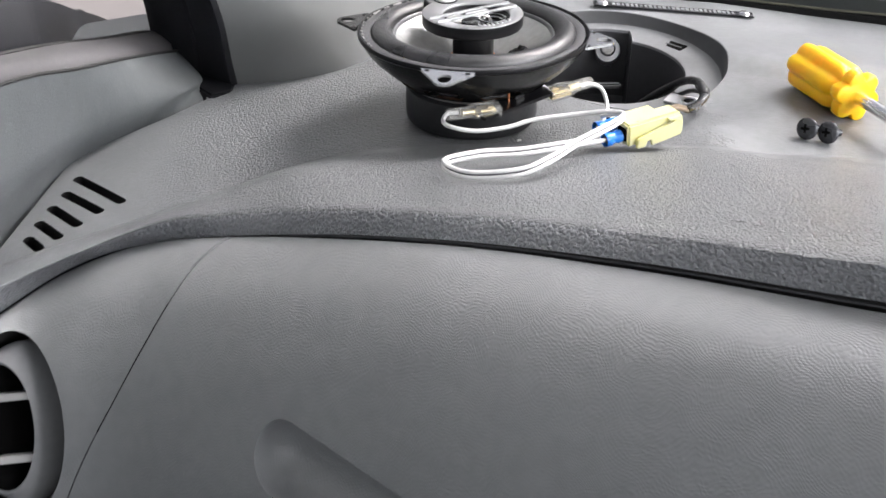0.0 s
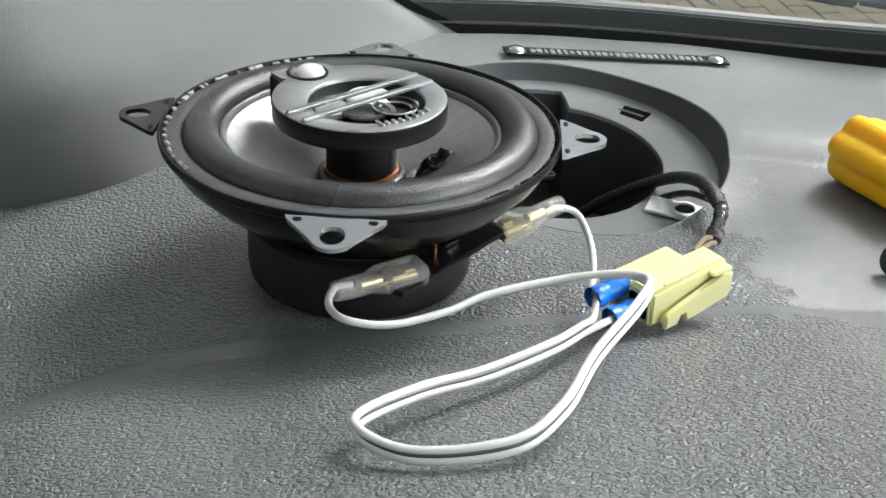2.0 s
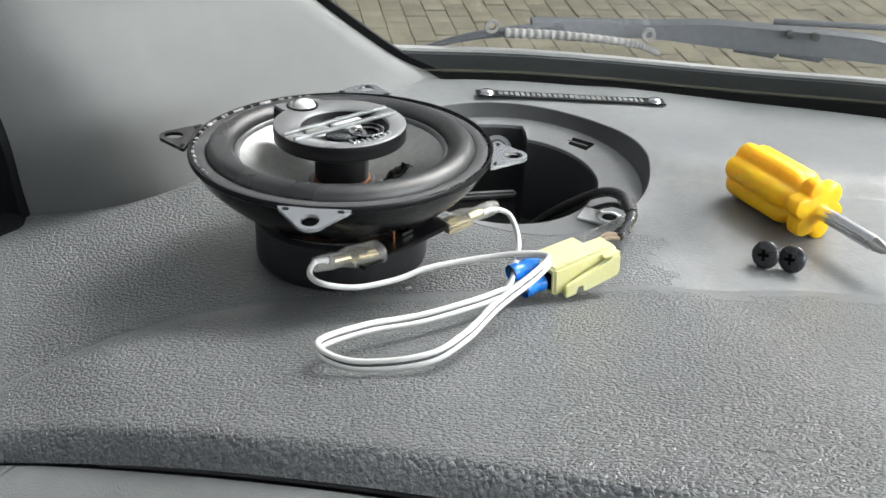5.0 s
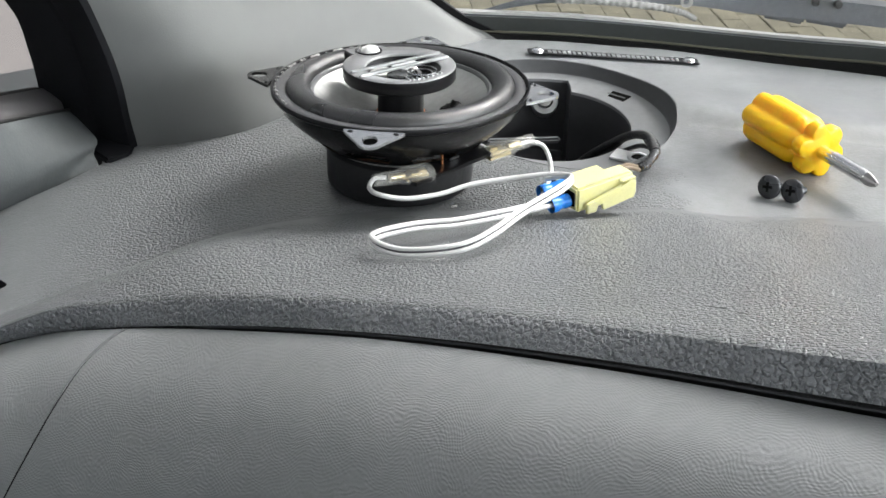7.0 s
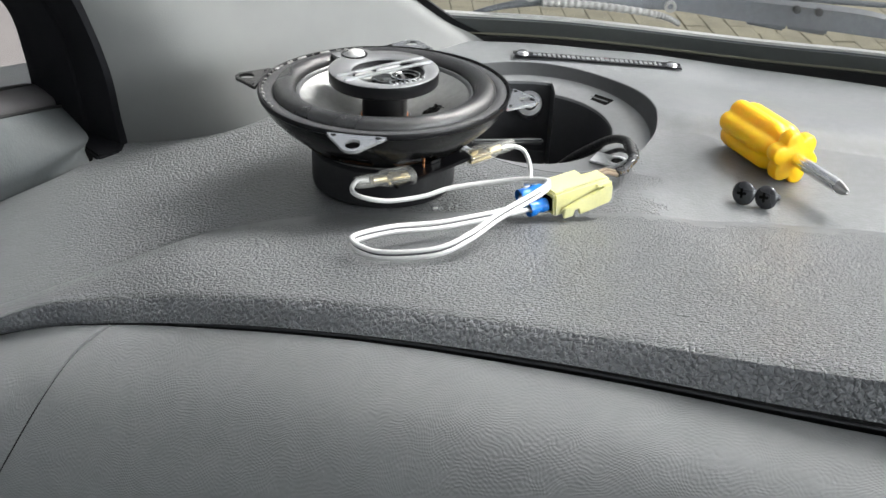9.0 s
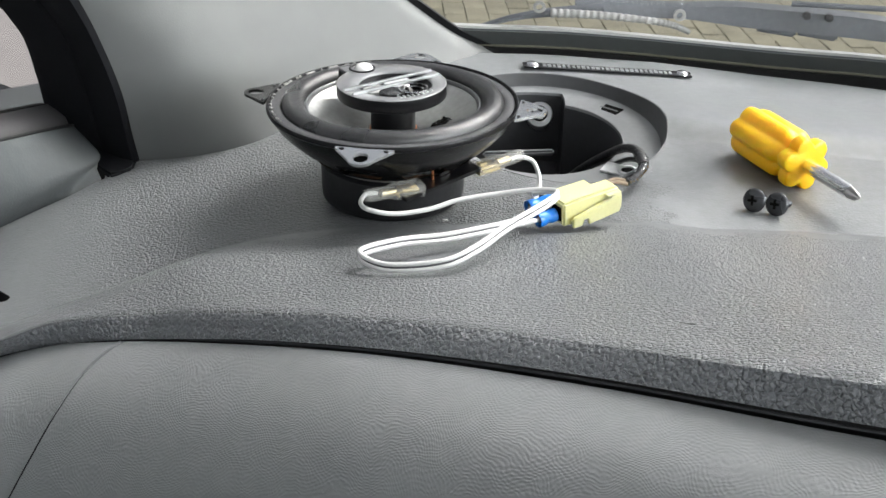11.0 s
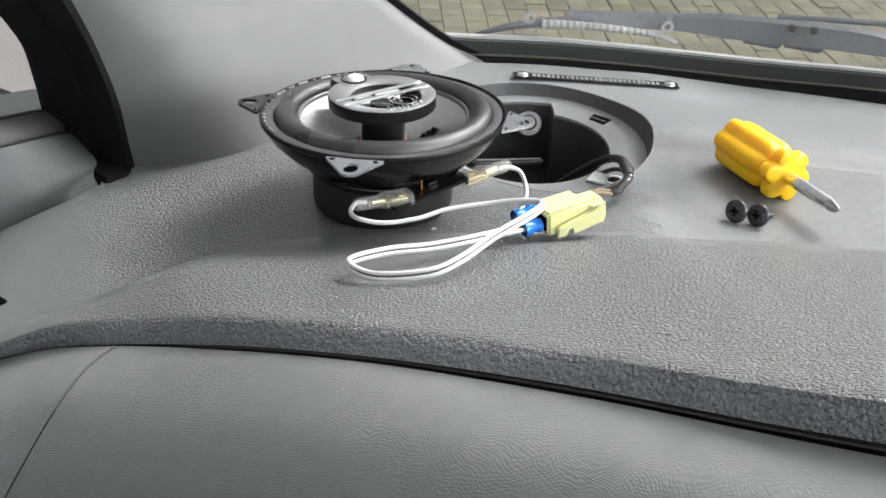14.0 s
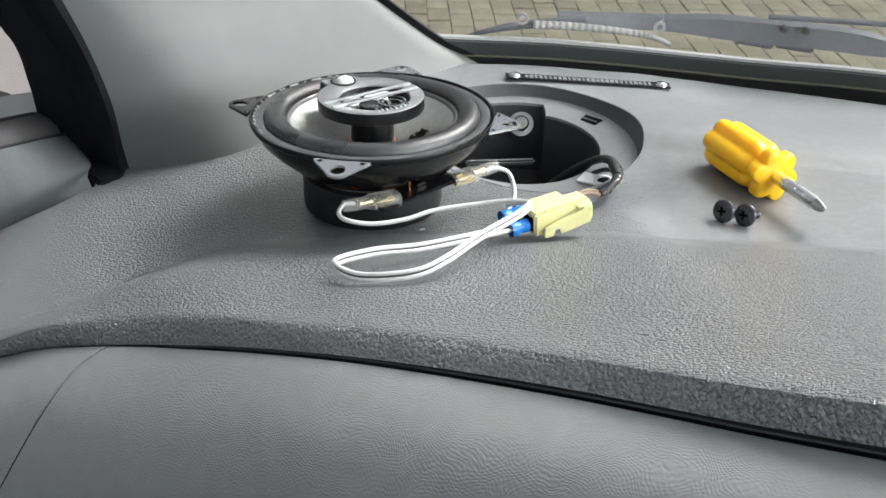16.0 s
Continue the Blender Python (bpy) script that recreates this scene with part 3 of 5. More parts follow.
# black sheet behind the gaps, coloured for the shade in them
bm = bmesh.new()
grid(bm, [[Vector((-0.23 + 0.0144 * i, 0, 0)) + Vector((0, seam_y(-0.23 + 0.0144 * i) + dy, panel_z(-0.23 + 0.0144 * i) + dz)) for i in range(51)] for dy, dz in ((0.02, -0.0075), (0.006, -0.0055), (0.001, -0.0058), (0.001, -0.03))])
part("gap_backing", bm, M_GAP, dashboard)
lip_line = [Vector((x, seam_y(x) + 0.0004, (panel_z(x) + 0.0014 * step(0.0, 0.1, x) + 0.002 * step(0.1, 0.25, x)) * 0.62 + seam_z(x) * 0.38 - 0.0004)) for x in [-0.07 + 0.0112 * i for i in range(51)]]
part("gap_lip", tube(lip_line, 0.00045, 8), M_DARK, dashboard, "dark plastic lip inside the gap")

# ---- door, pillar, windscreen ----
STATIONS = [
    ((-0.138, 0.052, -0.010), (-0.1525, 0.077, 0.0015), (-0.166, 0.092, 0.006)),
    ((-0.1335, 0.0405, -0.010), (-0.151, 0.074, 0.005), (-0.165, 0.089, 0.009)),
    ((-0.158, 0.022, -0.026), (-0.163, 0.022, 0.022), (-0.176, 0.040, 0.024)),
    ((-0.189, -0.004, -0.034), (-0.175, -0.020, 0.034), (-0.187, 0.000, 0.037)),
    ((-0.197, -0.043, -0.036), (-0.185, -0.055, 0.045), (-0.198, -0.040, 0.048)),
    ((-0.204, -0.090, -0.038), (-0.192, -0.100, 0.056), (-0.206, -0.090, 0.062)),
    ((-0.210, -0.200, -0.038), (-0.198, -0.200, 0.080), (-0.212, -0.190, 0.088)),
    ((-0.210, -0.500, -0.015), (-0.208, -0.500, 0.130), (-0.222, -0.490, 0.140)),
    ((-0.210, -1.100, 0.0), (-0.218, -1.100, 0.150), (-0.232, -1.090, 0.160)),
]
lo, mid, hi = ([s[k] for s in STATIONS] for k in range(3))
lo, mid, hi = smooth_line(lo, 65), smooth_line(mid, 65), smooth_line(hi, 65)
door = thing("car_door", (-0.2, -0.1, 0), "blue-grey vinyl car door trim below a side window", "car door")
rows = []
for a, b, c in zip(lo, mid, hi):
    under, face = a + Vector((-0.004, 0.0, -0.03)), (b - a)
    out = Vector((0.006, -0.003, 0))
    row = [under + Vector((-0.03, 0, -0.25)), under, a + Vector((0.001, 0, -0.008)), a + Vector((0.0004, 0, 0.0)), a + face * 0.2 + out * 0.15, a + face * 0.34 + out * 0.55, a + face * 0.43 + out * 0.95, a + face * 0.5 + out * 1.15, a + face * 0.58 + out * 1.15, a + face * 0.72 + out * 0.85, a + face * 0.88 + out * 0.4, b + Vector((0.0006, 0, -0.0006)), b + Vector((-0.0012, 0, 0.0003))]
    rows.append(row)
bm = bmesh.new()
grid(bm, rows)
part("door_pad", bm, M_DOOR, door)
rows = []
for b, c in zip(mid, hi):
    e = c - b
    rows.append([b + Vector((-0.002, 0, -0.012)), b + Vector((-0.0022, 0, -0.0004)), b + e * 0.25 + Vector((0, 0, 0.0018)), b + e * 0.6 + Vector((0, 0, 0.0026)), c + Vector((0.001, 0, 0.0012)), c + Vector((0, 0, -0.0005)), c + Vector((-0.001, 0, -0.02))])
bm = bmesh.new()
grid(bm, rows)
part("sill_strip", bm, M_SILL, door, "dark grey plastic window sill")
# black tube standing in for the shaded gap between pad and sill
part("sill_groove", tube([b + Vector((0.0, 0, 0.0004)) for b in mid], 0.0008, 8), M_GAP, door)
bm = bmesh.new()
grid(bm, [[c + Vector((-0.0005, 0, -0.01)), c + Vector((-0.0005, 0, 0.0012)), c + Vector((-0.004, 0, 0.0016)), c + Vector((-0.006, 0, -0.01))] for c in hi])
part("window_seal", bm, M_GAP, door)
bm = bmesh.new()
along = (hi[16] - hi[24]).normalized()
reach = [hi[16] + along * 0.35, hi[16] + along * 0.15] + hi[16:]
rows = [[c + Vector((-0.0042, 0, -0.02)) for c in reach], [c + Vector((-0.062, 0, 0.5)) for c in reach]]
rows += [[p + Vector((-0.0035, 0, 0)) for p in rows[1]], [p + Vector((-0.0035, 0, 0)) for p in rows[0]]]
grid(bm, rows + [rows[0]])
side_glass = part("side_glass", bm, M_GLASS, door)
side_glass.visible_shadow = False

# black door frame and weatherstrip beside the pillar
right = [(-0.1175, 0.061, -0.02), (-0.118, 0.061, -0.009), (-0.12, 0.061, 0.005), (-0.123, 0.0605, 0.028), (-0.13, 0.060, 0.053), (-0.139, 0.0585, 0.077), (-0.168, 0.050, 0.15), (-0.26, 0.02, 0.3), (-0.4, -0.04, 0.48)]
left = [(-0.165, 0.092, -0.02), (-0.165, 0.091, -0.004), (-0.165, 0.09, 0.008), (-0.1665, 0.089, 0.024), (-0.171, 0.087, 0.046), (-0.186, 0.084, 0.066), (-0.235, 0.07, 0.12), (-0.33, 0.03, 0.25), (-0.47, -0.04, 0.42)]
right, left = smooth_line(right, 60), smooth_line(left, 60)
seal = thing("weatherstrip", (-0.14, 0.07, 0), "black rubber weatherstrip round the door opening", "weatherstrip")
rows = []
for a, b in zip(right, left):
    e = b - a
    row = [a + Vector((0.004, 0.012, 0)), a]
    for u, lift in ((0.08, 0.004), (0.22, 0.0055), (0.36, 0.004), (0.42, 0.0005), (0.48, 0.002), (0.7, 0.004), (0.92, 0.003), (1.0, 0.0)):
        row.append(a + e * u + Vector((0.35, -0.93, 0)) * lift)
    row.append(b + Vector((-0.006, 0.012, 0)))
    rows.append(row)
lip = bmesh.new()
grid(lip, [r[:7] for r in rows])
part("rubber_lip", lip, M_SEAL, seal, "soft rubber lip")
bm = bmesh.new()
grid(bm, [r[6:] for r in rows])
part("door_frame", bm, M_SEAL, seal, "black door frame edge")
# filler added at the dash corner, black for the shade in its gap
part("rubber_foot", slab([(-0.1190, 0.0520), (-0.1232, 0.0488), (-0.1285, 0.0445), (-0.1400, 0.0600), (-0.1650, 0.1000), (-0.1190, 0.1000)], -0.03, -0.0062, Matrix(), 0.0012), M_SEAL, seal)

# pillar trim
hump = spline((0.0, 0.05, 0.1, 0.16, 0.23, 0.32, 0.45, 0.6, 0.8, 1.0), (0.0, 0.30, 0.55, 0.78, 0.92, 0.92, 0.74, 0.50, 0.22, 0.0))
pillar = thing("pillar_trim", (-0.05, 0.1, 0), "light grey plastic windscreen pillar trim", "pillar trim")
edge_l = smooth_line([(-0.1165, 0.0625, -0.025), (-0.1175, 0.062, -0.009), (-0.1195, 0.0615, 0.005), (-0.1225, 0.061, 0.028), (-0.1295, 0.0605, 0.053), (-0.1385, 0.059, 0.077), (-0.1675, 0.0505, 0.15), (-0.2595, 0.0205, 0.3), (-0.3995, -0.0395, 0.48)], 70)
edge_r = smooth_line([(0.075, 0.176, -0.012), (0.053, 0.172, 0.004), (0.034, 0.168, 0.014), (0.014, 0.163, 0.029), (-0.006, 0.157, 0.046), (-0.032, 0.149, 0.07), (-0.092, 0.125, 0.14), (-0.20, 0.08, 0.3), (-0.34, 0.02, 0.48)], 70)
rows = []
for k, (a, b) in enumerate(zip(edge_l, edge_r)):
    e, z = b - a, max(0.0, (a.z + b.z) / 2)
    nrm = Vector((0.53, -0.85, 0.0))
    fade = 1 / (1 + (z / 0.05) ** 1.5)
    row = []
    for j in range(41):
        s = j / 40
        bulge = 0.0285 * fade * hump(s)
        row.append(a + e * s + nrm * bulge)
    row += [b + Vector((0.004, 0.006, 0)), b + Vector((0.004, 0.03, 0))]
    rows.append([a + Vector((-0.002, 0.014, 0))] + row)
bm = bmesh.new()
grid(bm, rows)
part("pillar_cover", bm, M_PILLAR, pillar)


# windscreen
def glass_point(x, z, out=0.0):
    return Vector((x, screen_y(x) + 0.016 - 0.36 * z - 1.1 * max(0.0, z - 0.06) ** 2 + out, z))


M_BORDER = material("dark_green_grey_border", (0.05, 0.055, 0.054), 0.35, vary=0.1)
windscreen = tagged(new("window_1"), "curved car windscreen with a black border", "windscreen", kind="structure")
GX = [-0.12 + 0.022 * i for i in range(41)]


foot_z = spline((-0.12, 0.0, 0.05, 0.08, 0.10, 0.12, 0.14, 0.16, 0.18, 0.20, 0.22, 0.25, 0.30, 0.40, 0.80), (0.004, 0.004, 0.003, 0.0025, 0.0018, 0.0004, -0.0012, -0.0028, -0.0040, -0.0042, -0.0040, -0.0025, -0.0010, 0.0, 0.0))


def screen_band(z0, z1, out, thick, n=4):
    """A band of the windscreen between two heights over its foot."""
    bm = bmesh.new()
    rows = [[glass_point(x, foot_z(x) + z0 + (z1 - z0) * k / n, out) for x in GX] for k in range(n + 1)]
    rows += [[p + Vector((0, thick, 0)) for p in r] for r in rows[::-1]]
    grid(bm, rows + [rows[0]])
    return bm


glass = part("glass_pane", screen_band(-0.05, 0.62, 0, 0.004, 24), M_GLASS, windscreen)
glass.visible_shadow = False
rows = []
for b in edge_r:
    q = glass_point(b.x, b.z, -0.0012)
    rows.append([q + Vector((-0.02, 0, 0)), q + Vector((0.009, -0.002, 0.001)), q + Vector((0.0095, 0.0002, 0.001)), q + Vector((-0.02, 0.002, 0))])
bm = bmesh.new()
grid(bm, rows)
part("side_border", bm, M_BLACKSATIN, windscreen, "black printed glass border")
part("black_border", screen_band(-0.05, 0.0130, -0.0014, 0.0009), M_BORDER, windscreen, "black printed glass border")
part("border_line", screen_band(0.0036, 0.0046, -0.0026, 0.0010), M_OLIVE, windscreen)
part("lower_seal", screen_band(-0.03, 0.0026, -0.0035, 0.0020), M_GAP, windscreen)
part("cowl_edge", screen_band(0.0118, 0.0144, 0.006, 0.004), M_PAINTLINE, windscreen, "silver cowl edge")
part("cowl", screen_band(-0.05, 0.0128, 0.0055, 0.003), M_WIPER, windscreen)

# ---- loudspeaker ----
TURNED = 12.7
speaker = thing("loudspeaker", (0, 0, 0.0055), "black coaxial car loudspeaker lying face up on the dash", "loudspeaker")
S = pose(0.0015, 0.0027, -0.0021, -1.9, -0.6, 0) @ Matrix.Diagonal((1.010, 1.010, 1, 1))
part("magnet", lathe([(0.0270, 0.0069), (0.0288, 0.0073), (0.0298, 0.0086), (0.0301, 0.0110), (0.0301, 0.0212), (0.0297, 0.0229), (0.0285, 0.0237)], 72, S @ pose(-0.0004, -0.0012, 0)), M_MAGNET, speaker, "black rubber magnet boot")
part("top_plate", lathe([(0.0270, 0.0228), (0.0285, 0.0238), (0.0285, 0.0252), (0.0255, 0.0256)], 72, S), material("dull_steel", (0.42, 0.41, 0.4), 0.4, metal=1.0), speaker, "dull steel plate")


def basket():
    bm = bmesh.new()
    prof = [(0.0260, 0.0246), (0.0296, 0.0250), (0.0330, 0.0266), (0.0385, 0.0312), (0.0440, 0.0362), (0.0480, 0.0405), (0.0502, 0.0440), (0.0514, 0.0466), (0.0490, 0.0466), (0.0465, 0.0420), (0.0420, 0.0365), (0.0365, 0.0322), (0.0310, 0.0284), (0.0260, 0.0262)]
    return lathe(prof + prof[:1], 96, S, False, bm)


frame_part = part("basket", basket(), M_BLACKGLOSS, speaker)
wins = []
for a in (-148, -112, -71, -38, 30, 80, 130, 175):
    wins.append(part("cutter", block((0.03, 0.0185 if a != -38 else 0.009, 0.0034), S @ pose(0, 0, 0, 0, 0, a) @ pose(0.042, 0, 0.0315, 0, -12, 0), 0.0012), M_BLACKGLOSS))
cut(frame_part, wins)
part("voice_coil", lathe([(0.0135, 0.0255), (0.0165, 0.0262), (0.0165, 0.0295), (0.0135, 0.0302)], 48, S), M_COPPER, speaker, "orange damper round the coil")
part("spider", lathe([(0.0165, 0.0305), (0.0195, 0.0297), (0.0215, 0.0307), (0.0240, 0.0297), (0.0262, 0.0306), (0.0285, 0.0297), (0.0318, 0.0306), (0.0318, 0.0296), (0.0165, 0.0295)], 64, S), material("amber_cloth_spider", (0.30, 0.17, 0.05), 0.4, vary=0.25), speaker, "amber cloth spider")

# flange with its raised lip, fibre gasket, roll surround, cone
part("flange", lathe([(0.0450, 0.0464), (0.0500, 0.0461), (0.0514, 0.0463), (0.0520, 0.0468), (0.0522, 0.0482), (0.0519, 0.0488), (0.0514, 0.0488), (0.0510, 0.0484), (0.0508, 0.0475), (0.0450, 0.0473)], 120, S, False), M_BLACKSATIN, speaker)
part("gasket", lathe([(0.0506, 0.0473), (0.0504, 0.0480), (0.0495, 0.0483), (0.0470, 0.0482), (0.0460, 0.0478), (0.0456, 0.0472)], 120, S, False), M_GASKET, speaker, "grey fibre gasket")
roll = [(0.0468, 0.0474), (0.0462, 0.0476)] + [(0.0413 + 0.0046 * math.cos(a), 0.0475 + 0.0040 * max(0.0, math.sin(a)) ** 0.9) for a in [math.pi * i / 16 for i in range(17)]] + [(0.0363, 0.0472), (0.0360, 0.0467)]
part("surround", lathe(roll, 120, S, False), M_SURROUND, speaker, "half-roll black rubber surround")
part("cone_edge", lathe([(0.0368, 0.0470), (0.0364, 0.0478), (0.0357, 0.0479), (0.0350, 0.0474), (0.0347, 0.0464)], 120, S, False), M_GREYSATIN, speaker)
part("cone", lathe([(0.0358, 0.0470), (0.0349, 0.0466), (0.0300, 0.0434), (0.0235, 0.0394), (0.0165, 0.0362), (0.0115, 0.0345), (0.0115, 0.0338), (0.0165, 0.0352), (0.0358, 0.0460)], 120, S, False), M_CONE, speaker, "glossy grey mica cone")
part("post", lathe([(0.0098, 0.0330), (0.0096, 0.0352), (0.0093, 0.0360), (0.0093, 0.0515)], 56, S), M_BLACKSATIN, speaker)

# torn scallops of pale glue between lip and gasket
bm = bmesh.new()
for k in range(24):
    a = radians(100 + k * 4.6 + random.uniform(-1.6, 1.6))
    w = 0.0009 + 0.0024 * random.random() ** 2
    d = 0.0008 + 0.0010 * random.random()
    r = 0.0509 - d / 2
    block((d, w, 0.0008), S @ pose(r * math.cos(a), r * math.sin(a), 0.0484, 0, -30, math.degrees(a) + random.uniform(-12, 12)), 0.0003, bm)
part("glue_teeth", bm, M_GLUE, speaker, "pale scalloped edge of the lip")
bm = bmesh.new()
for k in range(64):
    a = radians(-62 + k * 2.35 + random.uniform(-1.1, 1.1))
    w = 0.0006 + 0.0026 * random.random() ** 2
    block((0.0007, w, 0.0007), S @ pose(0.0506 * math.cos(a), 0.0506 * math.sin(a), 0.0483, 0, -20, math.degrees(a)), 0.0002, bm)
part("lip_teeth", bm, M_BLACKSATIN, speaker)


# mounting ears
def ear():
    """A tapered plate with an oval hole, centred on its rim edge."""
    own = bmesh.new()
    outer = [(0.0, 0.0116), (0.0006, 0.0114), (0.0014, 0.0110)]
    for k in range(11):
        a = radians(66 - 132 * k / 10)
        outer.append((0.0066 + 0.0052 * math.cos(a), 0.0052 * math.sin(a)))
    outer += [(x, -y) for x, y in outer[2::-1]]
    n = len(outer)
    hole = [(0.0068 + 0.0034 * math.cos(t), 0.0029 * math.sin(t)) for t in [math.pi - 0.35 - (2 * math.pi - 0.7) * k / (n - 1) for k in range(n)]]
    levels = [([own.verts.new((x, y, z)) for x, y in outer], [own.verts.new((x, y, z)) for x, y in hole]) for z in (-0.0006, 0.0006)]
    for o, h in levels:
        for k in range(n):
            own.faces.new((o[k], o[(k + 1) % n], h[(k + 1) % n], h[k]))
    (o0, h0), (o1, h1) = levels
    for k in range(n):
        own.faces.new((o0[k], o0[(k + 1) % n], o1[(k + 1) % n], o1[k]))
        own.faces.new((h0[k], h1[k], h1[(k + 1) % n], h0[(k + 1) % n]))
    return own


# left ear is a shaded copy: black put in for the dark it reflects
for a, mat, droop, text in ((-90 - TURNED, M_SILVERTRIM, 9, "silver"), (-TURNED, M_SILVERTRIM, 0, "silver"), (90 - TURNED, M_SILVERTRIM, 0, "silver"), (180 - TURNED, M_BLACKGLOSS, 0, "shade-darkened")):
    em = S @ pose(0, 0, 0, 0, 0, a) @ pose(0.0519, 0, 0.0478, 0, droop, 0)
    bm = ear()
    bm.transform(em)
    e = part("mounting_ear", bm, mat, speaker, text + " mounting ear with an oval hole")
    for s in (-0.0086, 0.0086):
        part("rivet", lathe([(0.0011, 0.0005), (0.0011, 0.0008), (0.0005, 0.0009)], 10, em @ pose(0.0014, s, 0) @ Matrix.Diagonal((0.6, 1, 1, 1))), M_BLACKSATIN, e)

# tweeter pod on the post: a drum with a dished ring face and an off-centre opening
P = S @ pose(-0.0005, 0.0, 0.0)
OPEN = (0.0015, -0.0016)


def pod_ring(r, z, shift=0.0, seg=96):
    return [P @ Vector((r * math.cos(2 * math.pi * k / seg) + OPEN[0] * shift, r * math.sin(2 * math.pi * k / seg) + OPEN[1] * shift, z)) for k in range(seg)]


bm = bmesh.new()
vs = grid(bm, [pod_ring(0.0100, 0.0506), pod_ring(0.0205, 0.0507), pod_ring(0.0221, 0.0510), pod_ring(0.0226, 0.0516), pod_ring(0.0227, 0.0561), pod_ring(0.0226, 0.0564)], True)
bm.faces.new(vs[0])
pod = part("tweeter_pod", bm, M_BLACKSATIN, speaker)
bm = bmesh.new()
grid(bm, [pod_ring(0.0226, 0.0562), pod_ring(0.0225, 0.0566), pod_ring(0.0222, 0.0568), pod_ring(0.0156, 0.0564, 1), pod_ring(0.0152, 0.0561, 1), pod_ring(0.0150, 0.0555, 1)], True)
part("pod_face", bm, M_PODFACE, pod, "satin grey ring")
bm = bmesh.new()
vs = grid(bm, [pod_ring(0.0151, 0.0557, 1), pod_ring(0.0136, 0.0534, 1), pod_ring(0.0128, 0.0528, 1), pod_ring(0.0010, 0.0526, 1)], True)
bm.faces.new(vs[-1])
part("pod_dish", bm, M_BLACKSATIN, pod, "black dished recess")
for a, b in (((-0.0195, -0.0110), (0.0168, 0.0128)), ((-0.0160, -0.0158), (0.0200, 0.0078))):
    mid, d = ((a[0] + b[0]) / 2, (a[1] + b[1]) / 2), Vector((b[0] - a[0], b[1] - a[1], 0))
    part("bar", block((d.length, 0.0017, 0.0013), P @ pose(*mid, 0.0572, 0, 0, math.degrees(math.atan2(d.y, d.x))), 0.0004), M_BARSILVER, pod, "silver bar")
part("tweeter_dome", lathe([(0.0046, 0.0526), (0.0046, 0.0540), (0.0036, 0.0551), (0.0016, 0.0557), (0.0003, 0.0558)], 36, P @ pose(-0.0072, -0.0010, 0)), M_PEARL, pod, "pearl white dome")
part("tweeter_disc", lathe([(0.0060, 0.0526), (0.0060, 0.0544), (0.0055, 0.0548), (0.0030, 0.0545), (0.0003, 0.0547)], 40, P @ pose(0.0030, 0.0058, 0)), M_CLIPZINC, pod, "grey metal disc")
part("tweeter_disc", lathe([(0.0056, 0.0526), (0.0056, 0.0546), (0.0048, 0.0549), (0.0030, 0.0544), (0.0003, 0.0543)], 40, P @ pose(0.0005, -0.0058, 0)), M_BLACKGLOSS, pod, "shade-darkened disc")
cup = part("tweeter_cup", lathe([(0.0058, 0.0526), (0.0060, 0.0546), (0.0056, 0.0550), (0.0051, 0.0547), (0.0040, 0.0534), (0.0010, 0.0531)], 40, P @ pose(0.0090, -0.0028, 0)), M_BLACKGLOSS, pod, "shade-darkened cup")
for r, z in ((0.0059, 0.0549), (0.0043, 0.0541)):
    part("chrome_ring", lathe([(r - 0.0003, z), (r, z + 0.0004), (r + 0.0003, z)], 40, P @ pose(0.0090, -0.0028, 0), False), M_CHROME, cup, "bright ring")
bm = bmesh.new()
grid(bm, [[P @ Vector((0.0048 + 0.0042 * math.cos(a) * s, -0.0062 + 0.0046 * math.sin(a) * s, 0.0552 + 0.0006 * math.sin(a))) for a in [radians(-20 + 11 * k) for k in range(11)]] for s in (0.55, 0.75, 0.9)])
part("horn", bm, M_DARKSTEEL, pod, "bright curved horn")
# raised badge as plain bars on a slant, in silver
for k in range(8):
    u = k / 7
    h = (0.0034, 0.0018, 0.0020, 0.0020, 0.0020, 0.0020, 0.0020, 0.0018)[k]
    part("badge_bar", block((0.0008, h, 0.0005), P @ pose(0.0030 + 0.0128 * u, -0.0182 + 0.0078 * u - 0.0016 * math.sin(math.pi * u), 0.0569, 0, 0, 30), 0.0001), M_ZINC, pod, "small silver badge mark")
# short arm at the drum's edge with the small dome
am = P @ pose(0, 0, 0, 0, 0, 125)
bm = slab([(0.0150, -0.0150), (0.0205, -0.0105), (0.0238, -0.0084), (0.0252, -0.0070), (0.0284, 0.0060), (0.0280, 0.0078), (0.0225, 0.0085), (0.0150, 0.0120)], 0.0470, 0.0564, am, 0.0006)
arm = part("pod_arm", bm, M_BLACKSATIN, speaker)
bm = bmesh.new()
edge = [(0.0236, -0.0080), (0.0250, -0.0066), (0.0279, 0.0058), (0.0276, 0.0074), (0.0222, 0.0080), (0.0196, 0.0066), (0.0190, 0.0), (0.0200, -0.0090)]
slab(edge, 0.0563, 0.0567, am, 0.0001, bm)
part("arm_face", bm, M_PODFACE, arm, "satin grey plate")
part("arm_cup", lathe([(0.0056, 0.0562), (0.0056, 0.0570), (0.0050, 0.0571), (0.0046, 0.0568), (0.0046, 0.0562)], 36, am @ pose(0.0212, 0.0, 0), False), M_BLACKSATIN, arm)
part("super_tweeter", lathe([(0.0040, 0.0560), (0.0039, 0.0572), (0.0032, 0.0583), (0.0018, 0.0590), (0.0002, 0.0593)], 36, am @ pose(0.0205, -0.0004, 0)), M_PEARL, arm, "pearl white dome")
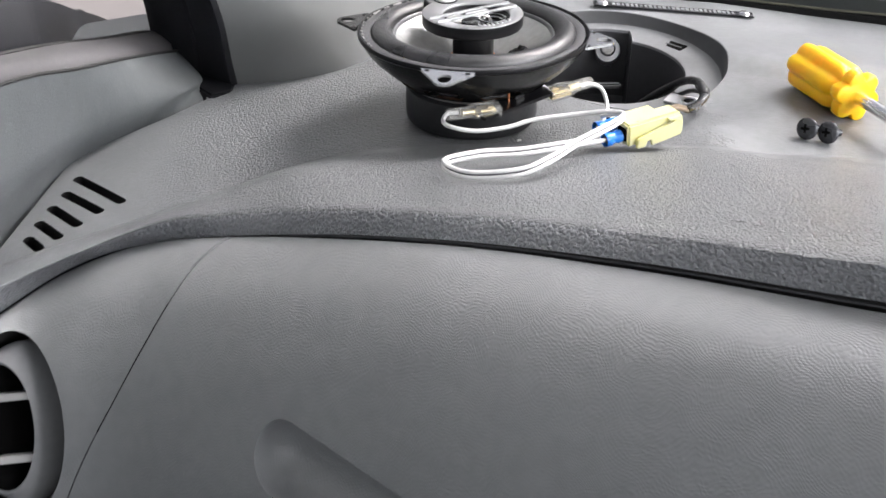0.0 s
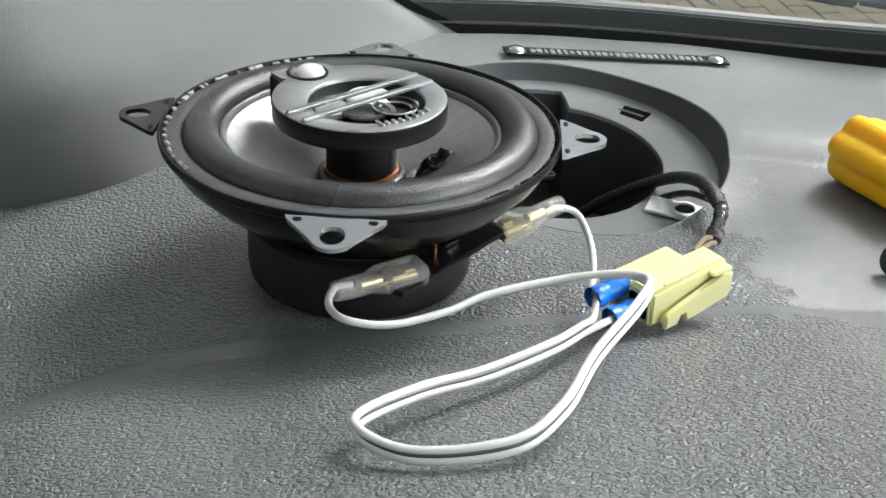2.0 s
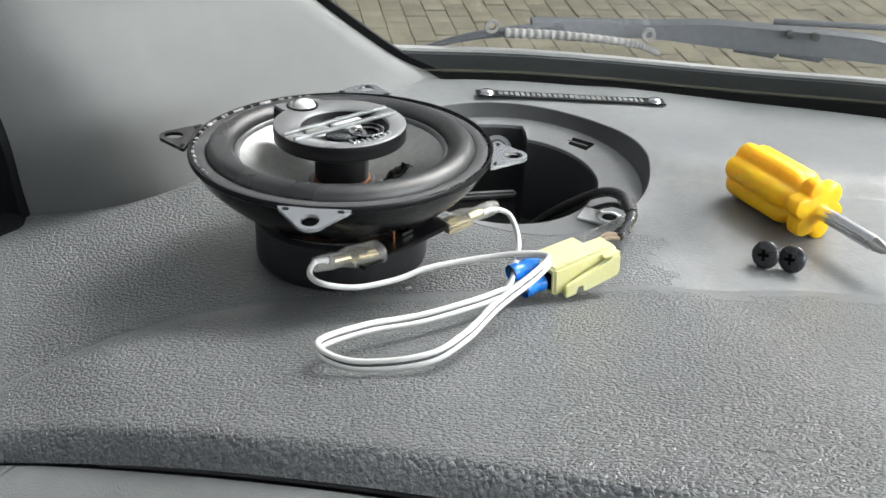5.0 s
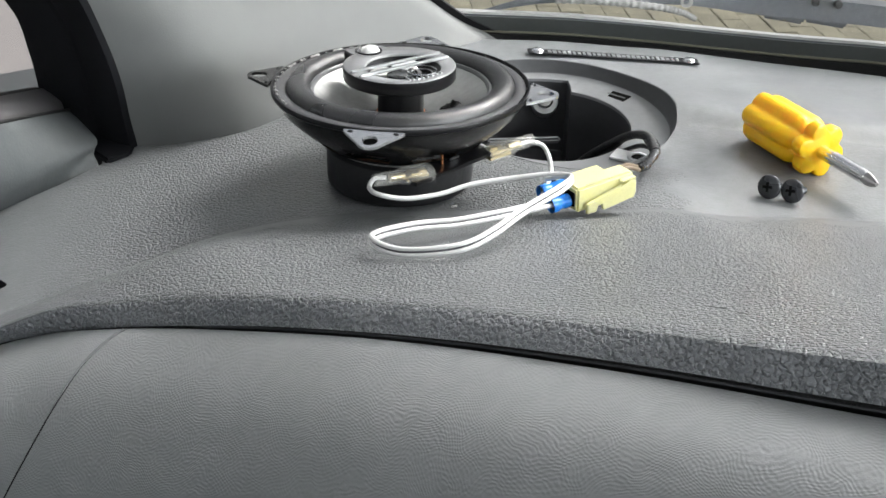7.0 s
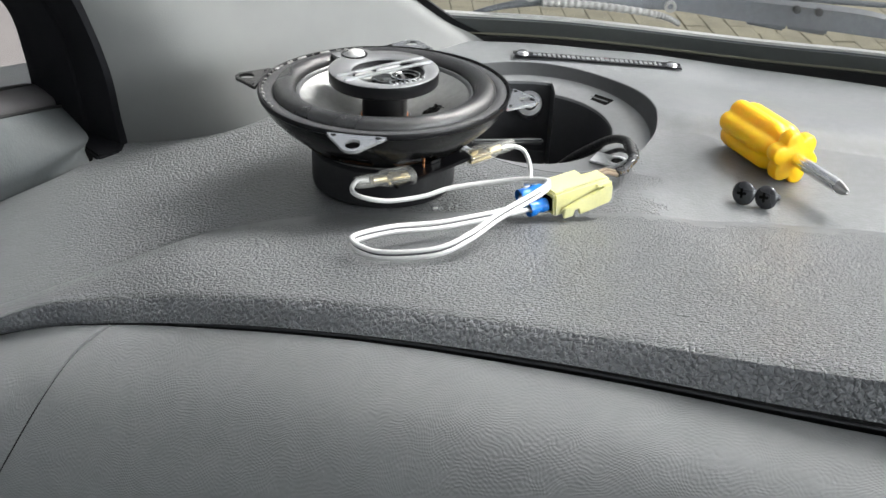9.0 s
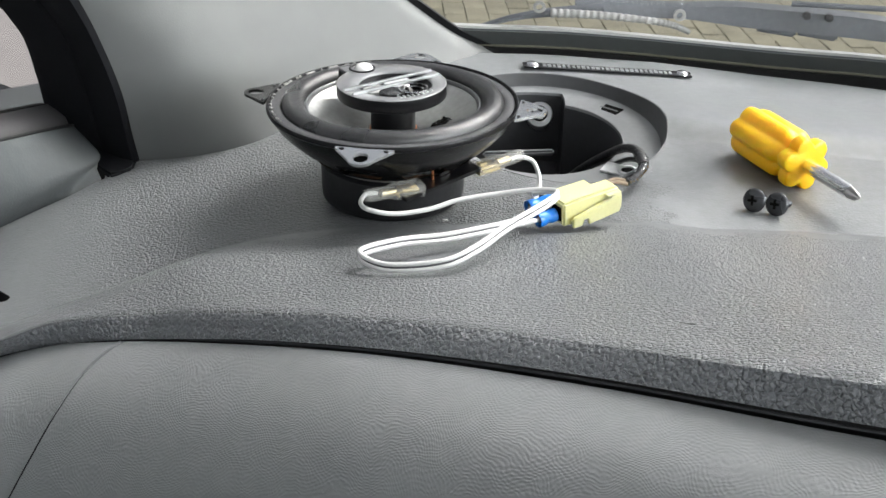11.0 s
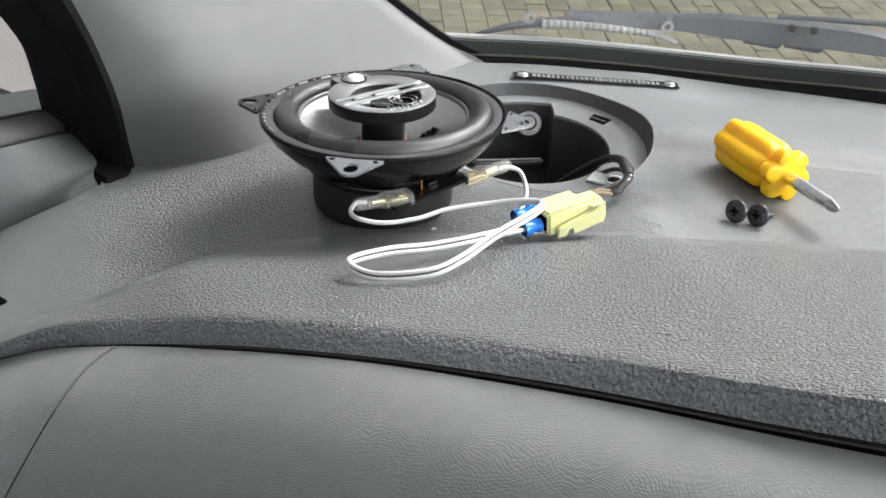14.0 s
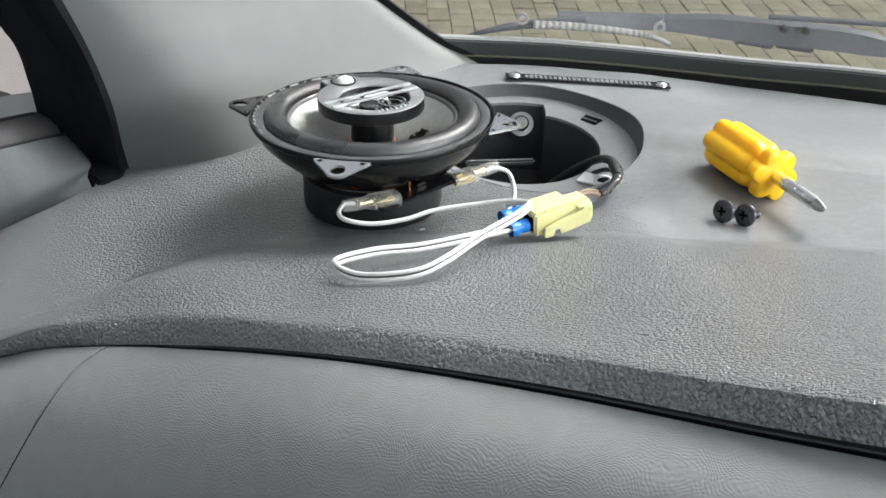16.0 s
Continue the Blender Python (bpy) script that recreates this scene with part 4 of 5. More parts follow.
# crumpled black lead cover on the cone
bm = bmesh.new()
bmesh.ops.create_icosphere(bm, subdivisions=4, radius=1.0, matrix=S @ pose(0.0185, -0.0040, 0.0388, 0, -28, 12) @ Matrix.Diagonal((0.0062, 0.0026, 0.0009, 1)))
for v in bm.verts:
    v.co += noise.noise_vector(v.co * 420) * 0.0013 + noise.noise_vector(v.co * 1300) * 0.0005
part("lead_cover", bm, M_BLACKGLOSS, speaker)
bm = bmesh.new()
bmesh.ops.create_icosphere(bm, subdivisions=3, radius=1.0, matrix=S @ pose(0.0122, -0.0066, 0.0370, 0, -20, 30) @ Matrix.Diagonal((0.0022, 0.0016, 0.0007, 1)))
for v in bm.verts:
    v.co += noise.noise_vector(v.co * 600) * 0.0007
part("lead_glue", bm, M_GLUE, speaker, "blob of pale glue")
part("coil_ring", lathe([(0.0100, 0.0340), (0.0113, 0.0343), (0.0114, 0.0356), (0.0108, 0.0360), (0.0098, 0.0356)], 56, S, False), M_GREYSATIN, speaker)
part("coil_winding", lathe([(0.0094, 0.0350), (0.0099, 0.0352), (0.0099, 0.0368), (0.0094, 0.0370)], 56, S, False), M_COPPER, speaker, "copper winding")

# terminal board
bm = slab([(-0.010, -0.004), (0.034, -0.004), (0.034, 0.007), (-0.010, 0.007)], 0.0, 0.0016, pose(0.0105, -0.0352, 0.0235, 0, 0, 42), 0.0003)
board = part("terminal_board", bm, M_BLACKSATIN, speaker)
tm = pose(0.0105, -0.0352, 0.0235, 0, 0, 42)
part("solder_post", tube([tm @ Vector((0.010, 0.002, 0.0016)), tm @ Vector((0.010, 0.0022, 0.0085))], 0.0005, 8), M_COPPER, board)
part("tag", block((0.005, 0.0008, 0.0025), tm @ pose(0.016, 0.001, 0.0032, 20, 0, 0), 0.0002), M_ZINC, board)

# ---- wiring ----
harness = thing("speaker_wire", (0.03, -0.08, 0.03), "white twin wire with a thin dark stripe, looped loosely", "wire")


def lead(start, end, name):
    """A crimped lug in a clear sleeve, from the blade to the wire."""
    a, b = Vector(start), Vector(end)
    d = b - a
    m = Matrix.Translation(a) @ d.to_track_quat("X", "Z").to_matrix().to_4x4()
    t = thing(name, a, "clear vinyl crimp terminal sleeve over a brass lug", "crimp terminal", "crimp terminals")
    L = d.length
    sleeve = bmesh.new()
    rows = []
    for u, w, h, sq in ((0.0, 0.0043, 0.0029, 3.4), (0.02, 0.0045, 0.0031, 3.4), (0.46, 0.0044, 0.0030, 3.0), (0.54, 0.0038, 0.0028, 2.4), (0.60, 0.0030, 0.0026, 2.0), (0.66, 0.0027, 0.0026, 2.0), (0.72, 0.0029, 0.0028, 2.0), (0.97, 0.0026, 0.0026, 2.0), (1.0, 0.0024, 0.0024, 2.0)):
        row = []
        for k in range(28):
            c, s = math.cos(2 * math.pi * k / 28), math.sin(2 * math.pi * k / 28)
            row.append(m @ Vector((L * u, math.copysign(abs(c) ** (2 / sq), c) * w, math.copysign(abs(s) ** (2 / sq), s) * h)))
        rows.append(row)
    rows += [[m @ Vector((L * 0.985, 0.0017 * math.cos(2 * math.pi * k / 28), 0.0017 * math.sin(2 * math.pi * k / 28))) for k in range(28)]]
    grid(sleeve, rows, True)
    part("sleeve", sleeve, M_SLEEVE, t)
    bm = block((L * 0.44, 0.0064, 0.0010), m @ pose(L * 0.25, 0, -0.0012), 0.0003)
    block((L * 0.34, 0.0056, 0.0022), m @ pose(L * 0.24, 0, 0.0002), 0.0007, bm)
    block((L * 0.15, 0.0030, 0.0012), m @ pose(L * 0.18, 0.0008, 0.0016), 0.0004, bm)
    block((L * 0.16, 0.0036, 0.0008), m @ pose(L * 0.46, 0, -0.0004, 0, 8, 0), 0.0003, bm)
    tube([m @ Vector((L * u, 0, 0)) for u in (0.48, 0.55, 0.72)], 0.0016, 12, bm)
    part("lug", bm, M_BRASS, t, "tinned brass lug")
    return t


lead((0.0115, -0.0345, 0.0252), (-0.0105, -0.0450, 0.0265), "crimp_terminal")
lead((0.0342, -0.0164, 0.0238), (0.0550, -0.0038, 0.0252), "crimp_terminal")

CAX = Vector((0.88, 0.47, 0.06)).normalized()
CM = Matrix.Translation((0.0640, -0.0420, 0.0196)) @ CAX.to_track_quat("X", "Z").to_matrix().to_4x4()
R = 0.00094
W1 = [(-0.0060, -0.0415, 0.0262), (-0.0105, -0.0436, 0.0265), (-0.0122, -0.0500, 0.0258), (-0.0087, -0.0580, 0.0270), (0.0015, -0.0583, 0.0255), (0.0148, -0.0542, 0.0255), (0.0260, -0.0500, 0.0272), (0.0430, -0.0475, 0.0288), (0.0560, -0.0500, 0.0315)]
LOOP = [(0.0630, -0.0550, 0.0330), (0.0575, -0.0655, 0.0340), (0.0410, -0.0872, 0.0360), (0.0285, -0.1075, 0.0385), (0.0162, -0.1165, 0.0375), (-0.0030, -0.1135, 0.0345), (-0.0120, -0.1025, 0.0338), (0.0015, -0.0920, 0.0325), (0.0187, -0.0820, 0.0290), (0.0371, -0.0685, 0.0255), (0.0475, -0.0570, 0.0218), (0.0515, -0.0525, 0.0205)]
first = smooth_line(W1 + LOOP + [CM @ Vector((-0.0085, 0.0030, 0.0012))], 270)
part("insulated_strand", tube(first, R, 14), M_WHITE, harness)
W2 = [(0.0500, -0.0072, 0.0245), (0.0543, -0.0047, 0.0245), (0.0600, -0.0045, 0.0222), (0.0622, -0.0120, 0.0175), (0.0600, -0.0240, 0.0160), (0.0560, -0.0360, 0.0170), (0.0545, -0.0420, 0.0185)]
part("insulated_strand", tube(smooth_line(W2, 60), R, 14), M_WHITE, harness)
low = [Vector(p) + Vector((0.0002, -0.0011, -0.0015)) for p in LOOP]


def rest(line):
    """Lift a wire where it would sink into the dash."""
    return [Vector((p.x, p.y, max(p.z, pad_z(p.x, p.y) + R + 0.0002))) for p in line]


second = smooth_line([(0.0560, -0.0420, 0.0255), (0.0610, -0.0480, 0.0295)] + low[:-1] + [Vector((0.0500, -0.0560, 0.0196)), CM @ Vector((-0.0085, -0.0034, -0.0012))], 230)
part("insulated_strand", tube(rest(second), R, 14), M_WHITE, harness)
stripe = [p + Vector((0.0001, -0.00104, -0.00046)) for p in smooth_line(LOOP, 200)]
part("stripe", tube(stripe, 0.00042, 8), M_STRIPE, harness, "thin dark stripe")

# blue insulated crimps
for y, z in ((0.0032, 0.0014), (-0.0034, -0.0012)):
    t = thing("blue_crimp", CM @ Vector((-0.012, y, z)), "blue vinyl crimp sleeve pushed into the plug", "crimp terminal", "blue crimps")
    bm = tube([CM @ Vector((x, y, z)) for x in (-0.0098, -0.0096, -0.0070, -0.0062, -0.0044, -0.0038, 0.0015)], lambda u: 0.0030 if u < 0.45 else (0.0025 if u < 0.8 else 0.0028), 20, cap=False)
    tube([CM @ Vector((x, y, z)) for x in (-0.0098, -0.006, 0.0015)], 0.0023, 20, bm, cap=False)
    part("vinyl_sleeve", bm, M_BLUE, t)
    part("barrel", tube([CM @ Vector((x, y, z)) for x in (-0.0085, 0.002)], 0.0020, 14), M_BRASS, t)

# pale yellow two-piece plug
PM = CM @ pose(-0.0024, 0, 0)
plug = thing("connector_plug", CM @ Vector((0.015, 0, -0.0065)), "pale yellow nylon two-piece connector plug with a latch", "connector")
part("socket_housing", block((0.0225, 0.0078, 0.0085), PM @ pose(0.0125, 0.0046, -0.0012), 0.0009, seg=3), M_CREAM, plug)
part("plug_housing", block((0.0272, 0.0088, 0.0104), PM @ pose(0.0152, -0.0040, 0.0), 0.0009, seg=3), M_CREAM, plug)
side = PM @ pose(0, -0.0094, -0.0006, 90, 0, 0)
bm = slab([(0.0048, -0.0050), (0.0092, -0.0050), (0.0097, -0.0022), (0.0122, -0.0020), (0.0126, -0.0054), (0.0190, -0.0046), (0.0274, -0.0040), (0.0284, -0.0020), (0.0284, 0.0034), (0.0246, 0.0040), (0.0230, 0.0028), (0.0105, 0.0004), (0.0050, -0.0006)], 0.0, 0.0015, side, 0.0003)
block((0.0046, 0.0020, 0.0022), PM @ pose(0.0072, -0.0092, -0.0036), 0.0004, bm)
block((0.0070, 0.0026, 0.0009), PM @ pose(0.0250, -0.0092, 0.0036), 0.0003, bm)
block((0.0012, 0.0026, 0.0070), PM @ pose(0.0278, -0.0092, -0.0004), 0.0003, bm)
part("latch", bm, M_CREAM, plug)
part("rib", block((0.0200, 0.0010, 0.0007), PM @ pose(0.0165, -0.0072, 0.0054), 0.0002), M_CREAM, plug)
# black blocks in place of the shaded mouths
bm = block((0.0010, 0.0060, 0.0060), PM @ pose(0.0013, -0.0040, 0.0), 0.0003)
block((0.0010, 0.0060, 0.0060), PM @ pose(0.0016, 0.0052, 0.0), 0.0003, bm)
part("socket_mouth", bm, M_HOLE_SHADE, plug)

# taped black cable from the well
cable = thing("taped_cable", (0.11, 0.03, 0.01), "black taped cable coming out of the speaker well", "cable")
HL = [(0.074, 0.098, -0.047), (0.086, 0.088, -0.034), (0.0955, 0.078, -0.020), (0.1030, 0.064, -0.007), (0.1095, 0.050, 0.0035), (0.1130, 0.036, 0.0085), (0.1135, 0.022, 0.0080), (0.1070, 0.008, 0.0085), (0.1000, -0.006, 0.0130)]
part("cable_sheath", tube(smooth_line(HL[:7], 110), 0.0025, 16, flat=0.8, wobble=0.08), M_TAPE, cable)
part("second_strand", tube([p + Vector((0.002, -0.0045, -0.0035)) for p in smooth_line(HL[:6], 90)], 0.0014, 12, flat=0.8, wobble=0.12), M_TAPE, cable)
part("tape_wrap", tube(smooth_line(HL[5:9], 60), lambda u: 0.0025 - 0.0003 * u + 0.0003 * math.sin(u * 9), 10, flat=0.75, wobble=0.25), M_TAPEGREY, cable, "crumpled shade-darkened tape")
bm = bmesh.new()
end = CM @ Vector((0.0260, 0.002, 0.001))
for dx in (-0.0015, 0.0015):
    tube(smooth_line([Vector(HL[8]) + Vector((0.0, dx, 0)), (Vector(HL[8]) + end) / 2 + Vector((0, dx, 0.0015)), end + Vector((0, dx, 0))], 14), 0.0009, 10, bm)
part("bare_strand", bm, material("brown_insulation", (0.16, 0.12, 0.08), 0.4), cable, "brown wire ends")

# sheet metal clip on the ledge, and a bolt in the dark box
clip = thing("speed_clip", (0.110, 0.045, -0.009), "zinc plated sheet metal clip on the well ledge", "clip")
km = pose(0.1112, 0.0432, -0.0061, 3.1, 0, -32)
bm = slab([(-0.0122, -0.0050), (0.0085, -0.0050), (0.0112, -0.0030), (0.0112, 0.0030), (0.0085, 0.0050), (-0.0122, 0.0050)], 0.0, 0.0011, km, 0.0003)
lathe([(0.0030, 0.0008), (0.0050, 0.0010), (0.0046, 0.0019), (0.0034, 0.0020), (0.0030, 0.0008)], 32, km, False, bm)
part("clip_plate", bm, M_CLIPZINC, clip)
# black disc drawn for the shade in the hole
part("clip_hole", lathe([(0.0031, 0.0006), (0.0031, 0.0014)], 24, km), M_HOLE_SHADE, clip)
bolt = thing("bolt", (0.081, 0.131, -0.015), "zinc plated bolt head in the speaker well", "bolt")
bmx = Matrix.Translation((0.0800, 0.1300, -0.0130)) @ Vector((-0.1, -0.8, 0.55)).to_track_quat("Z", "Y").to_matrix().to_4x4()
part("washer", lathe([(0.0, -0.012), (0.0068, -0.012), (0.0070, 0.0), (0.0066, 0.0008), (0.0042, 0.0010)], 32, bmx), M_ZINC, bolt)
part("bolt_head", lathe([(0.0040, 0.0008), (0.0043, 0.0030), (0.0034, 0.0042), (0.0005, 0.0047)], 24, bmx), M_CHROME, bolt)

# ---- screwdriver ----
driver = thing("screwdriver", (0.175, 0.03, 0.005), "stubby screwdriver with a fluted yellow handle", "screwdriver")
axis = (Vector((0.1945, -0.0225, 0.0170)) - Vector((0.1832, 0.0090, 0.0165))).normalized()
DM = Matrix.Translation((0.1826, 0.0076, 0.0142)) @ axis.to_track_quat("Z", "Y").to_matrix().to_4x4()


def fluted(profile, lobes, depth, turn=0.0, seg=96, bm=None):
    bm = bm or bmesh.new()
    rows = []
    for r, z in profile:
        row = []
        for k in range(seg):
            a = 2 * math.pi * k / seg
            w = math.cos(lobes * (a + turn))
            rr = r * (1 - depth + depth * (0.5 + 0.5 * w) ** 0.55 * 1.0)
            row.append(DM @ Vector((rr * math.cos(a), rr * math.sin(a), z)))
        rows.append(row)
    vs = grid(bm, rows, True)
    bm.faces.new(vs[0]), bm.faces.new(vs[-1])
    return bm


part("handle", fluted([(0.0088, -0.0455), (0.0106, -0.0450), (0.0118, -0.0435), (0.0123, -0.0410), (0.0123, -0.0150), (0.0116, -0.0122), (0.0096, -0.0102), (0.0086, -0.0088), (0.0084, -0.0060)], 6, 0.2, 0.3), M_YELLOW, driver, "fluted yellow plastic handle")
part("collar", fluted([(0.0090, -0.0078), (0.0115, -0.0072), (0.0126, -0.0058), (0.0128, -0.0020), (0.0122, -0.0006), (0.0108, 0.0)], 6, 0.27, 0.3), M_YELLOW, driver, "star-shaped yellow collar")
part("shaft", lathe([(0.0031, -0.004), (0.0031, 0.0275), (0.0029, 0.029)], 28, DM), M_CHROME, driver, "polished steel shaft")
bm = bmesh.new()
rows = []
for z, r, d in ((0.0285, 0.0029, 0.0), (0.0295, 0.0029, 0.35), (0.0325, 0.0024, 0.5), (0.0345, 0.0014, 0.5), (0.0352, 0.0009, 0.3)):
    rows.append([DM @ Vector((r * (1 - d * (0.5 - 0.5 * math.cos(4 * a)) ** 1.5) * math.cos(a), r * (1 - d * (0.5 - 0.5 * math.cos(4 * a)) ** 1.5) * math.sin(a), z)) for a in [2 * math.pi * k / 48 for k in range(48)]])
vs = grid(bm, rows, True)
bm.faces.new(vs[0]), bm.faces.new(vs[-1])
part("cross_tip", bm, M_TIP, driver, "ground cross tip")


# ---- screws ----
def screw(place, facing):
    m = Matrix.Translation(place) @ Vector(facing).to_track_quat("Z", "Y").to_matrix().to_4x4() @ Matrix.Scale(1.06, 4)
    t = thing("screw", place, "small black cross-head washer screw lying on its side", "screw", "loose screws")
    part("head", lathe([(0.0010, -0.0010), (0.0045, -0.0009), (0.0049, -0.0004), (0.0048, 0.0002), (0.0042, 0.0008), (0.0030, 0.0014), (0.0014, 0.0017), (0.0002, 0.0018)], 36, m), M_SCREW, t)
    # raised black cross coloured as the shade of a recess
    bm = block((0.0040, 0.0011, 0.0009), m @ pose(0, 0, 0.0015, 0, 0, 12), 0.0001)
    block((0.0011, 0.0040, 0.0009), m @ pose(0, 0, 0.0015, 0, 0, 12), 0.0001, bm)
    part("cross_recess", bm, M_HOLE_SHADE, t)
    thread = []
    for k in range(15):
        thread.append((0.0016 if k % 2 else 0.0012, -0.0009 - 0.0007 * k))
    thread.append((0.0004, -0.0125))
    part("thread", lathe(thread, 18, m), M_SCREW, t)
    return t


screw((0.1546, -0.0125, 0.0074), (-0.66, -0.68, 0.30))
screw((0.1633, -0.0163, 0.0074), (-0.70, -0.64, 0.30))

# ---- stamped identity strip by the windscreen, its marks as plain bars ----
strip = thing("identity_strip", (0.117, 0.15, 0.009), "dark stamped metal strip with two bright rivets", "plate")
va, vb = Vector((0.0772, 0.1484, 0.0073)), Vector((0.1583, 0.1483, 0.0022))
vm = Matrix.Translation((va + vb) / 2) @ (vb - va).to_track_quat("X", "Z").to_matrix().to_4x4()
L = (vb - va).length
part("strip_plate", block((L + 0.010, 0.0075, 0.0008), vm @ pose(0, 0, 0.0002), 0.0003), M_PLATE, strip)
for s in (-1, 1):
    part("rivet", lathe([(0.0036, 0.0006), (0.0034, 0.0012), (0.0024, 0.0019), (0.0004, 0.0022)], 24, vm @ pose(s * L / 2, 0, 0)), M_CHROME, strip, "bright dome rivet")
for k in range(27):
    x = -L / 2 + 0.0065 + (L - 0.013) * k / 26
    part("mark", block((0.0012 + 0.0010 * random.random(), 0.0028 + 0.0014 * random.random(), 0.0004), vm @ pose(x, 0, 0.0007), 0.0001), M_ZINC, strip)

# ---- small marks on the dash top ----
scuff = bmesh.new()
for (xa, ya), (xb, yb), w in (((0.0795, -0.1895), (0.0835, -0.1930), 0.00018), ((0.0850, -0.1975), (0.0875, -0.1992), 0.00016), ((0.0820, -0.1912), (0.0838, -0.1917), 0.00014)):
    side = Vector((ya - yb, xb - xa, 0)).normalized() * w
    rows = []
    for k in range(6):
        u = k / 5
        p = Vector((xa + (xb - xa) * u, ya + (yb - ya) * u, 0)) + side * 0.8 * math.sin(u * 7)
        p.z = pad_z(p.x, p.y) + 0.00012
        s = side * math.sin(math.pi * (0.08 + 0.84 * u))
        rows.append([p - s - Vector((0, 0, 0.0001)), p, p + s - Vector((0, 0, 0.0001))])
    grid(scuff, rows)
part("scuff", scuff, M_GREYSATIN, dashboard, "thin dark scuff in the grain")
crumb = tagged(put(new("plastic_crumb"), Matrix.Translation((0.022, -0.0265, 0.0055))), "tiny white crumb of plastic on the dash", "crumb")
bm = bmesh.new()
bmesh.ops.create_icosphere(bm, subdivisions=2, radius=1.0, matrix=pose(0.022, -0.0265, 0.0060, 0, 0, 25) @ Matrix.Diagonal((0.0014, 0.0005, 0.0005, 1)))
for v in bm.verts:
    v.co += noise.noise_vector(v.co * 900) * 0.0004
part("flake", bm, M_WHITE, crumb)

# ---- outside and the rest of the car ----
# wiper on the outside of the glass
wiper = thing("windscreen_wiper", (0.2, 0.17, 0.02), "weathered dark grey windscreen wiper with a washer hose", "wiper")


def on_glass(x, z, out):
    return glass_point(x, z - 0.0055 + 0.008 * max(0.0, x - 0.2), out)


bm = bmesh.new()
rows = []
for k in range(50):
    x = 0.105 + 0.30 * k / 49
    c = 0.0315 - 0.016 * step(0.25, 0.40, x)
    w = 0.0052 if x < 0.16 else 0.0052 + 0.004 * step(0.16, 0.2, x) - 0.004 * step(0.26, 0.3, x)
    a, b = on_glass(x, c + w * 0.7, 0.020), on_glass(x, c - w * 0.7, 0.013)
    rows.append([a, a + Vector((0, -0.004, -0.001)), b + Vector((0, -0.004, 0.001)), b, b + Vector((0, 0.003, 0)), a + Vector((0, 0.003, 0))])
grid(bm, rows, True)
part("wiper_arm", bm, M_WIPER, wiper)
bm = tube(smooth_line([on_glass(0.052, 0.0205, 0.012), on_glass(0.07, 0.0265, 0.012), on_glass(0.09, 0.0295, 0.014), on_glass(0.12, 0.032, 0.016)], 30), lambda u: 0.0012 + 0.002 * u, 10)
part("blade_end", bm, M_WIPER, wiper)
part("blade", tube(smooth_line([on_glass(0.218, 0.0425, 0.013), on_glass(0.3, 0.047, 0.013), on_glass(0.45, 0.062, 0.013)], 30), 0.0016, 8), M_WIPER, wiper)
hose_line = smooth_line([on_glass(0.090, 0.0318, 0.007), on_glass(0.110, 0.0312, 0.007), on_glass(0.130, 0.0300, 0.006), on_glass(0.150, 0.0275, 0.006), on_glass(0.161, 0.0245, 0.007), on_glass(0.168, 0.0205, 0.009)], 200)
hose = tube(hose_line, lambda u: (0.0023 - 0.0009 * u) * (1 + 0.10 * math.sin(u * 170)), 12, flat=1.1)
part("washer_hose", hose, M_CLIPPLASTIC, wiper, "ribbed translucent washer hose")
for x, z in ((0.083, 0.0362), (0.160, 0.0328)):
    part("hose_clip", lathe([(0.0018, -0.001), (0.0034, -0.001), (0.0034, 0.001), (0.0018, 0.001)], 20, Matrix.Translation(on_glass(x, z, 0.005)) @ pose(0, 0, 0, 90, 0, 0), False), M_CLIPPLASTIC, wiper, "pale plastic hose clip")
for x in (0.2265, 0.2375):
    part("pivot", lathe([(0.0022, -0.001), (0.0022, 0.001), (0.0012, 0.0014)], 18, Matrix.Translation(on_glass(x, 0.0365, 0.0115)) @ pose(0, 0, 0, 90, 0, 0)), M_GAP, wiper)
bm = bmesh.new()
for x in (0.214, 0.235):
    block((0.022, 0.006, 0.005), Matrix.Translation(on_glass(x, 0.0255, 0.014)) @ pose(0, 0, 0, 0, 4, -18), 0.0012, bm)
part("link_bracket", bm, M_WIPER, wiper)

# wing mirror outside the side window
mirror = thing("wing_mirror", (-0.32, 0.02, 0.0), "dark grey wing mirror casing outside the window", "wing mirror")
top = smooth_line([(0, y * 1.08, z) for _, y, z in [(0, -0.02, 0.052), (0, 0.05, 0.038), (0, 0.111, 0.017), (0, 0.19, -0.015), (0, 0.238, -0.039), (0, 0.312, -0.080), (0, 0.36, -0.13), (0, 0.37, -0.2)]], 40)
rows = []
for p in top:
    rows.append([(-0.25, p.y, p.z - 0.10), (-0.247, p.y, p.z - 0.012), (-0.252, p.y, p.z - 0.003), (-0.262, p.y, p.z), (-0.32, p.y, p.z + 0.004), (-0.40, p.y, p.z - 0.006), (-0.44, p.y, p.z - 0.03), (-0.45, p.y, p.z - 0.1)])
bm = bmesh.new()
vs = grid(bm, rows)
bm.faces.new(vs[0]), bm.faces.new(vs[-1][::-1])
part("mirror_casing", bm, M_MIRROR, mirror)

